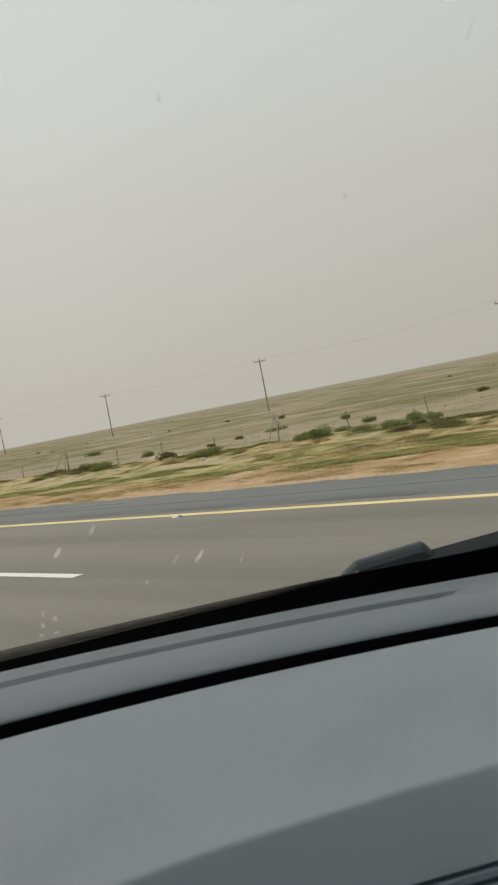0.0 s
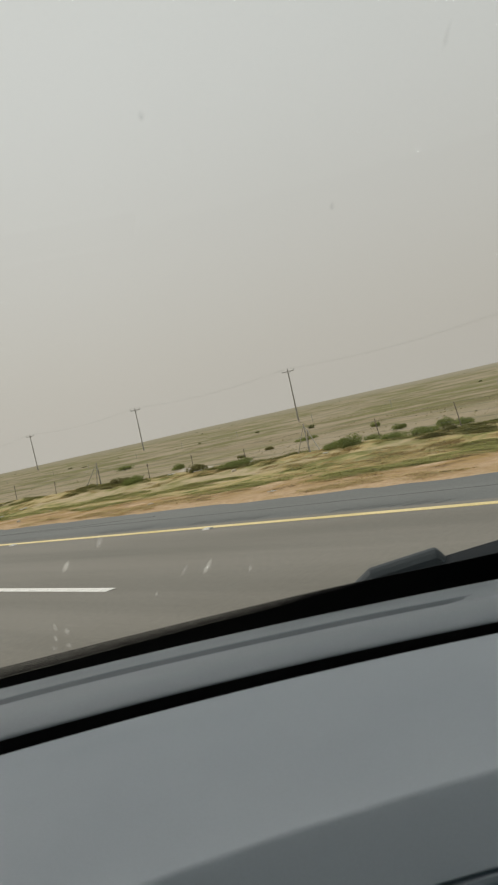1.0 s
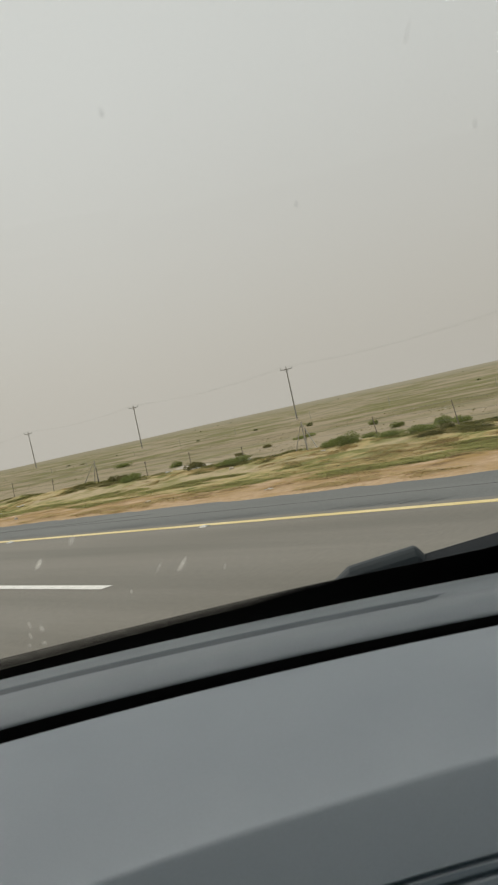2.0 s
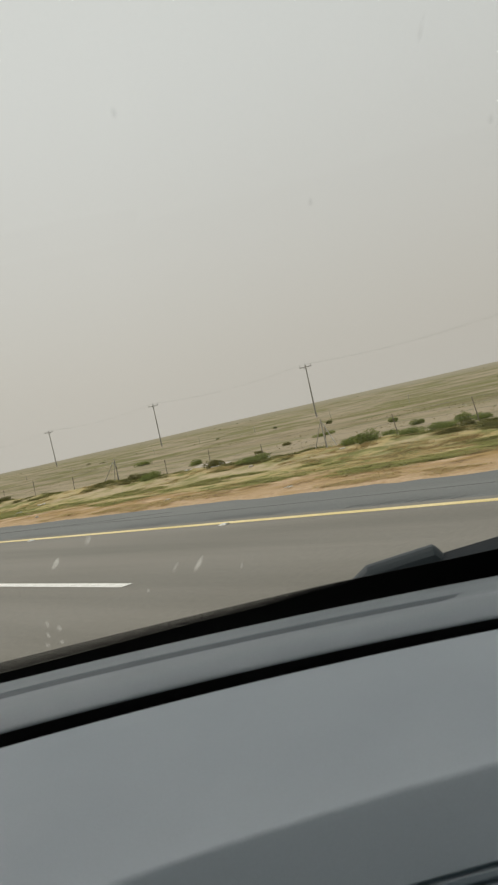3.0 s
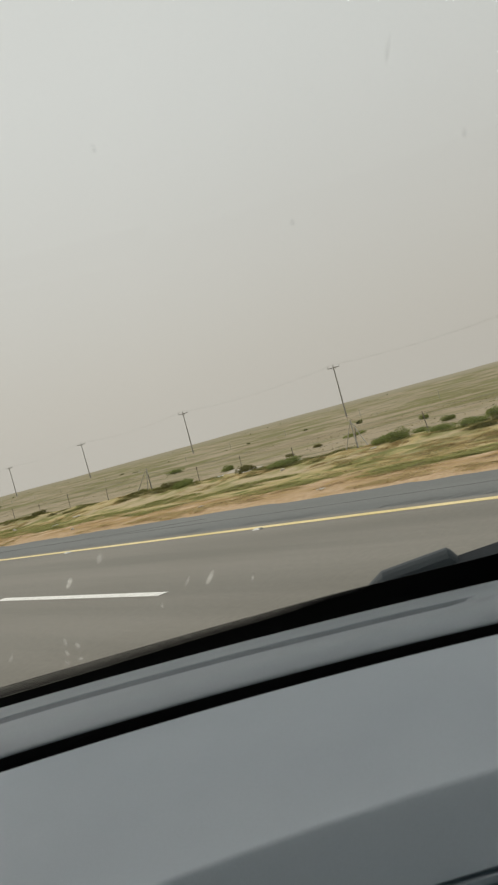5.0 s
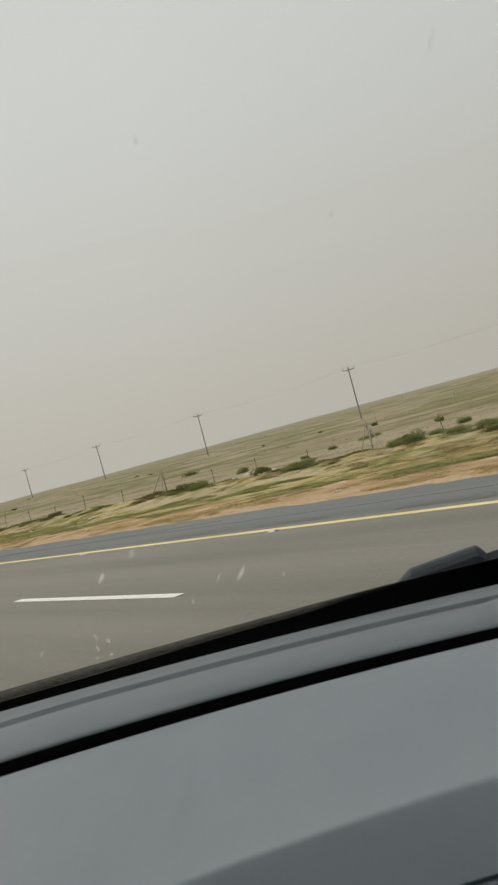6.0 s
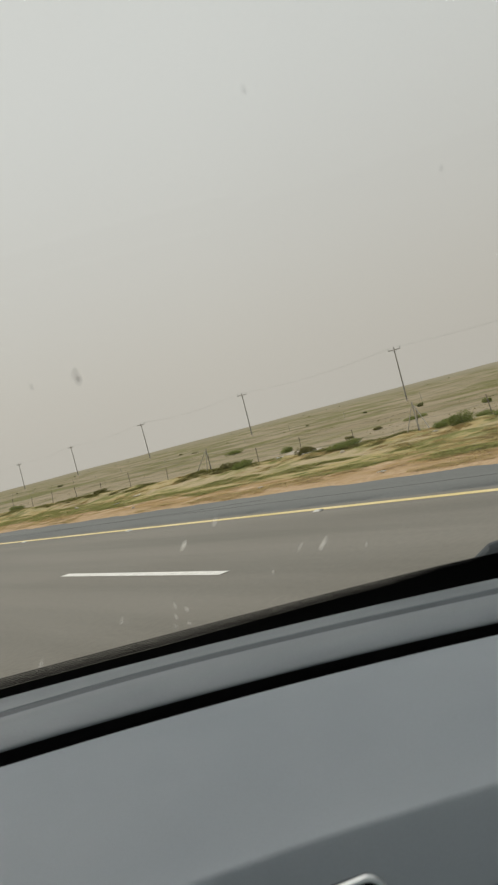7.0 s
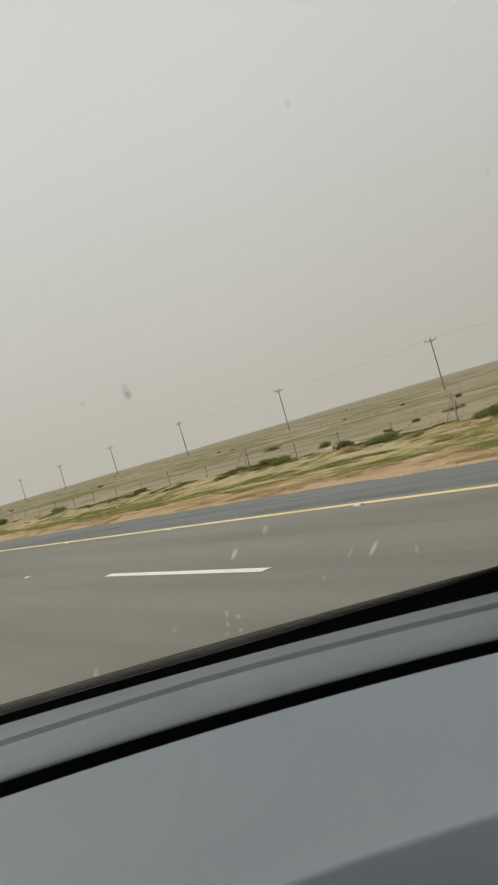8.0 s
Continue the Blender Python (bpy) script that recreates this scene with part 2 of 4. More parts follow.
CAR_PAINT = material("white_car_paint", ((0.66, 0.66, 0.65), (0.72, 0.72, 0.71)), 3, 0.3, 0.0, coat=0.6, fine=0.02)
TYRE = material("tyre_rubber", ((0.02, 0.02, 0.02), (0.035, 0.033, 0.03)), 9, 0.9, 0.2, 200)
POLE_WOOD = material("weathered_pole", ((0.22, 0.21, 0.185), (0.30, 0.285, 0.25)), 1.2, 0.85, 0.2, 30, per_object=0.1)
FENCE_WOOD = material("pale_fence_wood", ((0.33, 0.31, 0.27), (0.44, 0.42, 0.37)), 3, 0.85, 0.2, 40)
STEEL = material("galvanised_steel", ((0.26, 0.26, 0.25), (0.36, 0.36, 0.34)), 7, 0.55, 0.1, 90, metal=0.6)
POST = material("rusty_post", ((0.15, 0.13, 0.105), (0.24, 0.20, 0.16)), 5, 0.8, 0.2, 60, per_object=0.25)
STONE = material("pale_stone", ((0.38, 0.33, 0.26), (0.52, 0.46, 0.38)), 5, 0.9, 0.4, 40, per_object=0.2)
LITTER = material("pale_litter", ((0.62, 0.61, 0.57), (0.8, 0.79, 0.76)), 8, 0.6, 0.1, 60, per_object=0.1)
LEAF = leaf_material("bush_leaf", (0.175, 0.215, 0.068), (0.310, 0.345, 0.118))
LEAF_DRY = leaf_material("dry_leaf", (0.150, 0.148, 0.060), (0.270, 0.252, 0.105))
BLADE = leaf_material("grass_blade", (0.50, 0.395, 0.180), (0.64, 0.520, 0.275))
STEPPE_BLADE = leaf_material("steppe_blade", (0.300, 0.272, 0.140), (0.390, 0.345, 0.195))
VERGE_LEAF = leaf_material("verge_leaf", (0.335, 0.335, 0.115), (0.460, 0.445, 0.170))
STALK = leaf_material("dry_stalk", (0.21, 0.145, 0.07), (0.33, 0.245, 0.13))
BANK_LEAF = leaf_material("bank_leaf", (0.193, 0.196, 0.067), (0.353, 0.329, 0.120))
SCRUB = leaf_material("scrub_leaf", (0.115, 0.127, 0.053), (0.218, 0.218, 0.095))
TWIG = material("twig", ((0.12, 0.09, 0.06), (0.19, 0.15, 0.10)), 8, 0.9, 0.2, 60)

GLASS = bpy.data.materials.new("windscreen_glass")
GLASS.use_nodes = True
gb = GLASS.node_tree.nodes["Principled BSDF"]
gb.inputs["Transmission Weight"].default_value, gb.inputs["Roughness"].default_value, gb.inputs["IOR"].default_value = 1.0, 0.0, 1.24
gb.inputs["Base Color"].default_value = (0.98, 0.99, 0.98, 1)

# tint set to dim and cool the daylight through the unseen windows
TINTED = bpy.data.materials.new("tinted_window_glass")
TINTED.use_nodes = True
tt = TINTED.node_tree
tt.nodes.clear()
t_out, t_mix, t_clear, t_gloss = (tt.nodes.new(k) for k in ("ShaderNodeOutputMaterial", "ShaderNodeMixShader", "ShaderNodeBsdfTransparent", "ShaderNodeBsdfGlossy"))
t_clear.inputs["Color"].default_value = (0.60, 0.72, 0.77, 1)
t_gloss.inputs["Roughness"].default_value = 0.02
t_mix.inputs[0].default_value = 0.05
tt.links.new(t_clear.outputs[0], t_mix.inputs[1])
tt.links.new(t_gloss.outputs[0], t_mix.inputs[2])
tt.links.new(t_mix.outputs[0], t_out.inputs[0])


def smear_material(name, colour, cover):
    """A thin dried deposit that covers the glass only in part and lets light scatter through."""
    m = bpy.data.materials.new(name)
    m.use_nodes = True
    nt = m.node_tree
    nt.nodes.clear()
    out, mix, clear, film = (nt.nodes.new(k) for k in ("ShaderNodeOutputMaterial", "ShaderNodeMixShader", "ShaderNodeBsdfTransparent", "ShaderNodeBsdfTranslucent"))
    film.inputs["Color"].default_value = (*colour, 1)
    tc, n, r = nt.nodes.new("ShaderNodeTexCoord"), nt.nodes.new("ShaderNodeTexNoise"), nt.nodes.new("ShaderNodeMapRange")
    n.inputs["Scale"].default_value = 140
    nt.links.new(tc.outputs["Object"], n.inputs["Vector"])
    r.inputs["From Min"].default_value, r.inputs["From Max"].default_value = 0.3, 0.7
    r.inputs["To Min"].default_value, r.inputs["To Max"].default_value = cover * 0.4, min(1.0, cover * 1.6)
    nt.links.new(n.outputs[0], r.inputs[0])
    nt.links.new(r.outputs[0], mix.inputs[0])
    nt.links.new(clear.outputs[0], mix.inputs[1])
    nt.links.new(film.outputs[0], mix.inputs[2])
    nt.links.new(mix.outputs[0], out.inputs[0])
    return m


SMEAR_PALE = smear_material("pale_splash", (0.75, 0.74, 0.70), 0.115)
SMEAR_FAINT = smear_material("faint_splash", (0.7, 0.69, 0.66), 0.055)
SMEAR_DARK = smear_material("dark_splash", (0.12, 0.115, 0.11), 0.17)
SMEAR_DIM = smear_material("dim_splash", (0.3, 0.3, 0.29), 0.03)

# ---- mesh helpers ----
BASE = {}


def thing(name, at, label, category, group="", kind=""):
    """An empty at the base of a thing, to carry its parts."""
    ob = new(name)
    ob.location, ob.empty_display_size = at, 0.2
    BASE[ob] = Vector(at)
    return tagged(ob, label, category, group, kind)


def part(name, bm, mat, parent=None, label="", smooth=False, local=False):
    """Link a bmesh as one mesh object. Its points are world places, or places from the thing's base if local."""
    if parent is not None and not local:
        bmesh.ops.translate(bm, verts=bm.verts, vec=-BASE[parent])
    me = bpy.data.meshes.new(name)
    bm.normal_update()
    for ed in bm.edges:
        ed.smooth = ed.calc_face_angle(0) < 0.7
    bm.to_mesh(me)
    bm.free()
    me.materials.append(mat)
    if smooth:
        me.polygons.foreach_set("use_smooth", [True] * len(me.polygons))
    ob = new(name, me)
    if parent is not None:
        ob.parent = parent
        BASE[ob] = BASE[parent]
    return tagged(ob, label)


def box(bm, lo, hi, bevel=0.0):
    m = Matrix.Translation([(a + b) / 2 for a, b in zip(lo, hi)]) @ Matrix.Diagonal((*[b - a for a, b in zip(lo, hi)], 1))
    vs = bmesh.ops.create_cube(bm, size=1, matrix=m)["verts"]
    if bevel:
        es = list({e for v in vs for e in v.link_edges})
        bmesh.ops.bevel(bm, geom=es, offset=bevel, segments=2, affect="EDGES", profile=0.6)
    return bm


def tube(bm, a, b, r0, r1=None, n=8, caps=True):
    a, b = Vector(a), Vector(b)
    q = (b - a).to_track_quat("Z", "Y").to_matrix().to_4x4()
    m = Matrix.Translation((a + b) / 2) @ q
    bmesh.ops.create_cone(bm, cap_ends=caps, segments=n, radius1=r0, radius2=r0 if r1 is None else r1, depth=(b - a).length, matrix=m)
    return bm


def sheet(bm, rows, close=False):
    """Faces over a grid of points; close joins the last row to the first."""
    vs = [[bm.verts.new(p) for p in row] for row in rows]
    n = len(vs)
    for i in range(n if close else n - 1):
        u, v = vs[i], vs[(i + 1) % n]
        for j in range(len(u) - 1):
            bm.faces.new((u[j], u[j + 1], v[j + 1], v[j]))
    return vs


def extruded(bm, loop, stations):
    """A closed section swept along stations; loop(s) gives the section's points at a station."""
    rings = [[bm.verts.new(p) for p in loop(s)] for s in stations]
    for u, v in zip(rings, rings[1:]):
        for j in range(len(u)):
            k = (j + 1) % len(u)
            bm.faces.new((u[j], u[k], v[k], v[j]))
    bm.faces.new(rings[0][::-1])
    bm.faces.new(rings[-1])
    bmesh.ops.recalc_face_normals(bm, faces=bm.faces)
    return bm


# ---- ground ----
def smooth01(x, a, b):
    t = min(1.0, max(0.0, (x - a) / (b - a)))
    return t * t * (3 - 2 * t)


def ground_height(x, y):
    if x < 10.6:
        return -0.06
    n = noise.noise(Vector((x * 0.9, y * 0.55, 3.1))) * 0.5 + noise.noise(Vector((x * 2.3, y * 1.6, 7.7))) * 0.3
    z = -0.06 + 0.075 * smooth01(x, 10.6, 11.9) + 0.055 * n * smooth01(x, 10.6, 11.8) + 0.05 * noise.noise(Vector((x * 1.9, y * 0.5, 1.7))) * smooth01(x, 13, 16)
    z -= 0.16 * smooth01(x, 13.5, 17.5)
    z += 0.30 * math.exp(-((x - 20.6) / 1.7) ** 2) * (0.85 + 0.5 * noise.noise(Vector((y * 0.16, 1.0, 5.0))))
    z += 0.10 * n * smooth01(x, 17, 22)
    z -= 0.30 * smooth01(x, 21, 28)
    z += 0.35 * noise.noise(Vector((x * 0.05, y * 0.035, 2.0))) * smooth01(x, 24, 60)
    z += 0.14 * noise.noise(Vector((x * 0.17, y * 0.12, 6.0))) * smooth01(x, 26, 40) * (1 - smooth01(x, 160, 260))
    z -= 1.9 * smooth01(x, 60, 150) * (1 - smooth01(x, 260, 430)) * (1 - 0.95 * smooth01(y, 170, 350))
    z += 2.2 * noise.noise(Vector((x * 0.004, y * 0.003, 9.0))) * smooth01(x, 150, 600)
    z += (3.0 + 9.0 * noise.noise(Vector((x * 0.0011, y * 0.0011, 4.0)))) * smooth01(x + 0.4 * abs(y), 900, 3000)
    return z


def spread(a, b, first, grow):
    out, step = [a], first
    while out[-1] < b:
        out.append(out[-1] + step)
        step *= grow
    out[-1] = b
    return out


xs = [-4400, -2000, -800, -300, -100, -30, 0, 8, 10.4] + spread(10.6, 26, 0.2, 1.006) + spread(26.5, 4400, 0.5, 1.055)
ys = [-v for v in spread(12, 4400, 2, 1.3)][::-1] + spread(-11, 90, 0.4, 1.004) + spread(92, 4400, 1.2, 1.07)
bm = bmesh.new()
sheet(bm, [[(x, y, ground_height(x, y)) for x in xs] for y in ys])
bmesh.ops.recalc_face_normals(bm, faces=bm.faces)
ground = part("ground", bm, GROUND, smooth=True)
tagged(ground, "sandy verge and dry grassy steppe reaching the horizon", "ground", kind="structure")

# ---- road ----
LANE_1, LANE_2, EDGE, VERGE = 1.28, 5.36, 8.93, 11.55


def slab(name, x0, x1, y0, y1, z0, z1, mat, label, n=1):
    bm = bmesh.new()
    rows = []
    for k in range(n + 1):
        y = y0 + (y1 - y0) * k / n
        rows.append([(x0, y, z0), (x0, y, z1), (x1, y, z1), (x1, y, z0)])
    sheet(bm, rows)
    bmesh.ops.recalc_face_normals(bm, faces=bm.faces)
    return tagged(part(name, bm, mat), label, "road", kind="structure")


slab("road", -6.2, 9.25, -900, 3500, -0.3, 0.0, ASPHALT, "worn brownish grey asphalt carriageway", 40)
slab("road_shoulder", 9.25, VERGE, -900, 3500, -0.3, -0.004, SHOULDER, "bluish grey asphalt shoulder beside the yellow line", 40)
slab("edge_line", EDGE - 0.085, EDGE + 0.085, -900, 3500, 0.0, 0.005, YELLOW_PAINT, "continuous yellow painted edge line", 60)
for k in range(-2, 40):
    y = 8.9 + 14.0 * k
    slab("lane_marking", LANE_2 - 0.075, LANE_2 + 0.075, y, y + 5.0, 0.0, 0.005, WHITE_PAINT, "white painted lane dash on the asphalt")
    slab("lane_marking", LANE_1 - 0.075, LANE_1 + 0.075, y - 2.7, y - 2.05, 0.0, 0.005, WHITE_PAINT, "short white painted lane mark on the asphalt")

# rumble marks and tar seams on the shoulder
bm = bmesh.new()
rng = random.Random(5)
for g in range(-3, 40):
    y0 = 3.6 * g + rng.uniform(-0.4, 0.4)
    for k in range(rng.choice((5, 6, 7, 8))):
        y, x, ln = y0 + 0.28 * k + rng.uniform(-0.03, 0.03), 9.27 + rng.uniform(0, 0.07), rng.uniform(0.7, 1.15)
        w = rng.uniform(0.008, 0.013)
        dx, dy = 0.31 * ln, -0.26 * ln
        quad = [(x - 0.64 * w, y - 0.77 * w), (x + 0.64 * w, y + 0.77 * w), (x + dx + 0.3 * w, y + dy + 0.35 * w), (x + dx - 0.3 * w, y + dy - 0.35 * w)]
        bm.faces.new([bm.verts.new((*p, 0.0015)) for p in quad])
bmesh.ops.solidify(bm, geom=bm.faces[:], thickness=0.003)
tagged(part("rumble_marks", bm, TAR), "dark slanting rumble grooves in the shoulder", "road marking", kind="stuff")
for x0, amp, wid, seed in ((10.3, 0.08, 0.005, 1),):
    bm = bmesh.new()
    rows = []
    for k in range(500):
        y = -10 + 0.3 * k
        x = x0 + amp * noise.noise(Vector((y * 0.12, seed, 0))) + 0.03 * noise.noise(Vector((y * 1.1, seed, 4)))
        w = wid * max(0.1, 0.6 + 1.1 * noise.noise(Vector((y * 0.4, seed, 8))))
        rows.append([(x - w, y, -0.006), (x - w, y, 0.0), (x + w, y, 0.0), (x + w, y, -0.006)])
    sheet(bm, rows)
    tagged(part("tar_seam", bm, TAR), "wandering dark tar seam along the asphalt shoulder", "road", kind="structure")

bm = bmesh.new()
rows = []
for k in range(70):
    y = 15.5 + 0.25 * k
    x = 10.75 - 0.055 * k * 0.25 + 0.16 * noise.noise(Vector((y * 0.35, 3.0, 1.0))) + 0.05 * noise.noise(Vector((y * 1.7, 5.0, 1.0)))
    w = 0.016 * max(0.15, 0.7 + 1.2 * noise.noise(Vector((y * 0.6, 9.0, 2.0))))
    rows.append([(x - w, y, -0.006), (x - w, y, 0.0), (x + w, y, 0.0), (x + w, y, -0.006)])
sheet(bm, rows)
tagged(part("road_crack", bm, TAR), "ragged dark crack wandering over the asphalt shoulder", "road", kind="structure")
for k in range(1, 5):
    bm = bmesh.new()
    rows = []
    for i in range(27):
        w = 6.2832 * (i % 26) / 26
        r = 1 + 0.5 * noise.noise(Vector((1.6 * math.cos(w), 1.6 * math.sin(w), 3.3 * k)))
        rows.append([(LANE_2 - 1.1 + 0.13 * q * r * math.cos(w), 5.2 + 14 * k + 0.32 * q * r * math.sin(w), z) for q, z in ((1.0, -0.003), (0.98, 0.002), (0.6, 0.0025), (0.05, 0.003))])
    sheet(bm, rows)
    bmesh.ops.recalc_face_normals(bm, faces=bm.faces)
    tagged(part("oil_stain", bm, STAIN), "dark oily stain on the asphalt lane", "stain", kind="structure")

# raised markers in the gaps of the lane dashes and beside the edge line


def road_stud():
    st = thing("road_stud", (0, 0, 0), "worn white raised road stud on the asphalt", "road stud", "road studs along the lines")
    bm = bmesh.new()
    vs = bmesh.ops.create_cube(bm, size=1, matrix=Matrix.Translation((0, 0, 0.012)) @ Matrix.Diagonal((0.11, 0.17, 0.03, 1)))["verts"]
    for v in vs:
        if v.co.z > 0.012:
            v.co.x *= 0.6
            v.co.y *= 0.55
    bmesh.ops.bevel(bm, geom=bm.edges[:], offset=0.006, segments=2, affect="EDGES")
    part("stud_body", bm, LITTER, st, local=True)
    bm = bmesh.new()
    sheet(bm, [[(-0.045, -0.112, 0.006), (0.045, -0.112, 0.006)], [(-0.035, -0.078, 0.023), (0.035, -0.078, 0.023)]])
    bmesh.ops.solidify(bm, geom=bm.faces[:], thickness=0.004)
    part("reflector", bm, CHROME, st, "dull reflector face", local=True)
    return st


stud = road_stud()
stud.location = (LANE_2, 4.5, 0)
for k in range(1, 8):
    copy_thing(stud, pose(LANE_2 + 0.02, 4.5 + 14 * k, 0))
for k in range(12):
    copy_thing(stud, pose(EDGE - 0.17, 4.2 + 7 * k, 0, 0, 0, 8))

# ---- power line across the steppe ----
POLE_X, POLE_STEP, POLE_FIRST, POLE_TALL = 180.0, 78.8, 177.0, 15.6


def power_pole():
    p = thing("power_pole", (0, 0, 0), "tall weathered power pole with a crossarm and upright insulators", "power pole", "power poles along the road")
    part("shaft", tube(bmesh.new(), (0, 0, -0.8), (0, 0, POLE_TALL), 0.24, 0.15, 12), POLE_WOOD, p, smooth=True, local=True)
    part("crossarm", box(bmesh.new(), (-0.09, -1.75, POLE_TALL - 0.75), (0.09, 1.75, POLE_TALL - 0.55), 0.02), POLE_WOOD, p, local=True)
    for y in (-1.66, 1.66):
        part("insulator", tube(bmesh.new(), (0, y, POLE_TALL - 0.55), (0, y, POLE_TALL + 0.1), 0.09, 0.06, 8), STEEL, p, local=True)
    part("insulator", tube(bmesh.new(), (0, 0, POLE_TALL), (0, 0, POLE_TALL + 0.35), 0.09, 0.06, 8), STEEL, p, local=True)
    for y in (-0.8, 0.8):
        part("arm_brace", tube(bmesh.new(), (0.1, y, POLE_TALL - 0.68), (0.1, 0, POLE_TALL - 1.5), 0.035, n=6), STEEL, p, local=True)
    part("base_collar", tube(bmesh.new(), (0, 0, -0.4), (0, 0, 0.45), 0.5, 0.34, 10), STONE, p, "pale concrete collar", local=True)
    return p


pole = power_pole()
pole_tops = []
for k in range(-3, 13):
    y = POLE_FIRST + POLE_STEP * k
    z = ground_height(POLE_X, y)
    pole_tops.append(Vector((POLE_X, y, z)))
    m = pose(POLE_X, y, z, 0.5 * math.sin(k * 2.1), 0.6 * math.cos(k * 1.3), 35 + 3 * math.sin(k))
    if k == -3:
        pole.matrix_basis = m
    else:
        copy_thing(pole, m)
for dy, dz in ((-1.66, 0.12), (0.0, 0.37), (1.66, 0.12)):
    bm = bmesh.new()
    rows = []
    turn = Matrix.Rotation(radians(35), 3, "Z")
    for a, b in zip(pole_tops, pole_tops[1:]):
        for j in range(12):
            t = j / 12
            c = a.lerp(b, t) + turn @ Vector((0, dy, 0)) + Vector((0, 0, POLE_TALL + dz - 1.6 * 4 * t * (1 - t)))
            rows.append([c + Vector((0.009 * math.cos(w), 0, 0.009 * math.sin(w))) for w in (0, 1.57, 3.14, 4.71, 6.2832)])
    sheet(bm, rows)
    tagged(part("overhead_wire", bm, STEEL), "thin dark overhead wire sagging between power poles", "wire", "overhead wires")

# ---- fence ----
FENCE_X = 20.8
fence = thing("wire_fence", (FENCE_X, 14, ground_height(FENCE_X, 14)), "leaning rusty wire fence along the sandy bank", "fence")
rng = random.Random(11)
fence_heads = []
bm = bmesh.new()
tube(bm, (0, 0, -0.3), (0, 0, 1.12), 0.020, 0.018, 6)
box(bm, (-0.03, -0.01, 0.9), (0.03, 0.01, 1.09))
post_proto = part("post", bm, POST, fence, local=True)
post_places = [-7.6, -4.3, -1.1, 2.0, 5.0, 8.0, 11.1, 14.2, 17.2, 20.3, 23.5, 26.6, 29.6, 33.4, 37.5, 41.5] + [45.2 + 3.7 * k for k in range(48)]
for k, y in enumerate(post_places):
    x = FENCE_X + 0.12 * noise.noise(Vector((y * 0.3, 0, 0)))
    at = Vector((x, y, ground_height(x, y)))
    lean = (rng.gauss(0, 3), rng.gauss(0, 4))
    if k == 0:
        ob = post_proto
    else:
        ob = post_proto.copy()
        scene.collection.objects.link(ob)
    ob.matrix_basis = Matrix.Translation(at - BASE[fence]) @ pose(0, 0, 0, lean[0], lean[1], rng.uniform(0, 90)) @ Matrix.Diagonal((0.8, 0.8, rng.uniform(0.5, 0.75), 1))
    fence_heads.append(at)
for h in (0.2, 0.38, 0.56, 0.72):
    bm = bmesh.new()
    rows = []
    for a, b in zip(fence_heads, fence_heads[1:]):
        for t in (0, 0.5):
            c = a.lerp(b, t) + Vector((0, 0, h - (0.05 if t else 0)))
            rows.append([c + Vector((0.003 * math.cos(w), 0, 0.003 * math.sin(w))) for w in (0, 2.09, 4.19, 6.2832)])
    sheet(bm, rows)
    part("strand", bm, STEEL, fence)
for k, legs in ((9, (-0.75, -0.2, 0.5)), (13, (1.25, 0.15)), (25, (-0.7, 0.6)), (39, (-0.7, 0.6))):
    c = fence_heads[k]
    for dy in legs:
        bm = bmesh.new()
        tube(bm, c + Vector((-0.12, dy, -0.2)), c + Vector((0, dy * 0.08, 0.86)), 0.018, 0.015, n=7)
        part("brace", bm, FENCE_WOOD, fence, "pale grey slanting strainer brace")
    bm = bmesh.new()
    tube(bm, c + Vector((0.05, 0.0, -0.3)), c + Vector((0.03, 0.02, 0.98)), 0.028, 0.024, n=8)
    part("strainer_post", bm, FENCE_WOOD, fence, "stout pale grey strainer post")


# a second fence, out on the steppe
FAR_FENCE_X = 75.0
far_fence = thing("wire_fence", (FAR_FENCE_X, 20, ground_height(FAR_FENCE_X, 20)), "thin grey post fence far out on the dry steppe", "fence")
far_heads = []
bm = bmesh.new()
tube(bm, (0, 0, -0.3), (0, 0, 1.0), 0.03, 0.026, 6)
far_post = part("post", bm, FENCE_WOOD, far_fence, local=True)
for k in range(24):
    x, y = FAR_FENCE_X + rng.gauss(0, 0.3), 20.0 + 13.0 * k + rng.gauss(0, 0.8)
    at = Vector((x, y, ground_height(x, y)))
    if k == 0:
        ob = far_post
    else:
        ob = far_post.copy()
        scene.collection.objects.link(ob)
    ob.matrix_basis = Matrix.Translation(at - BASE[far_fence]) @ pose(0, 0, 0, rng.gauss(0, 3), rng.gauss(0, 3), 0) @ Matrix.Diagonal((1, 1, rng.uniform(0.8, 1.1), 1))
    far_heads.append(at)
for h in (0.4, 0.75):
    bm = bmesh.new()
    sheet(bm, [[c + Vector((0.004 * math.cos(w), 0, h + 0.004 * math.sin(w))) for w in (0, 2.09, 4.19, 6.2832)] for c in far_heads])
    part("strand", bm, STEEL, far_fence)


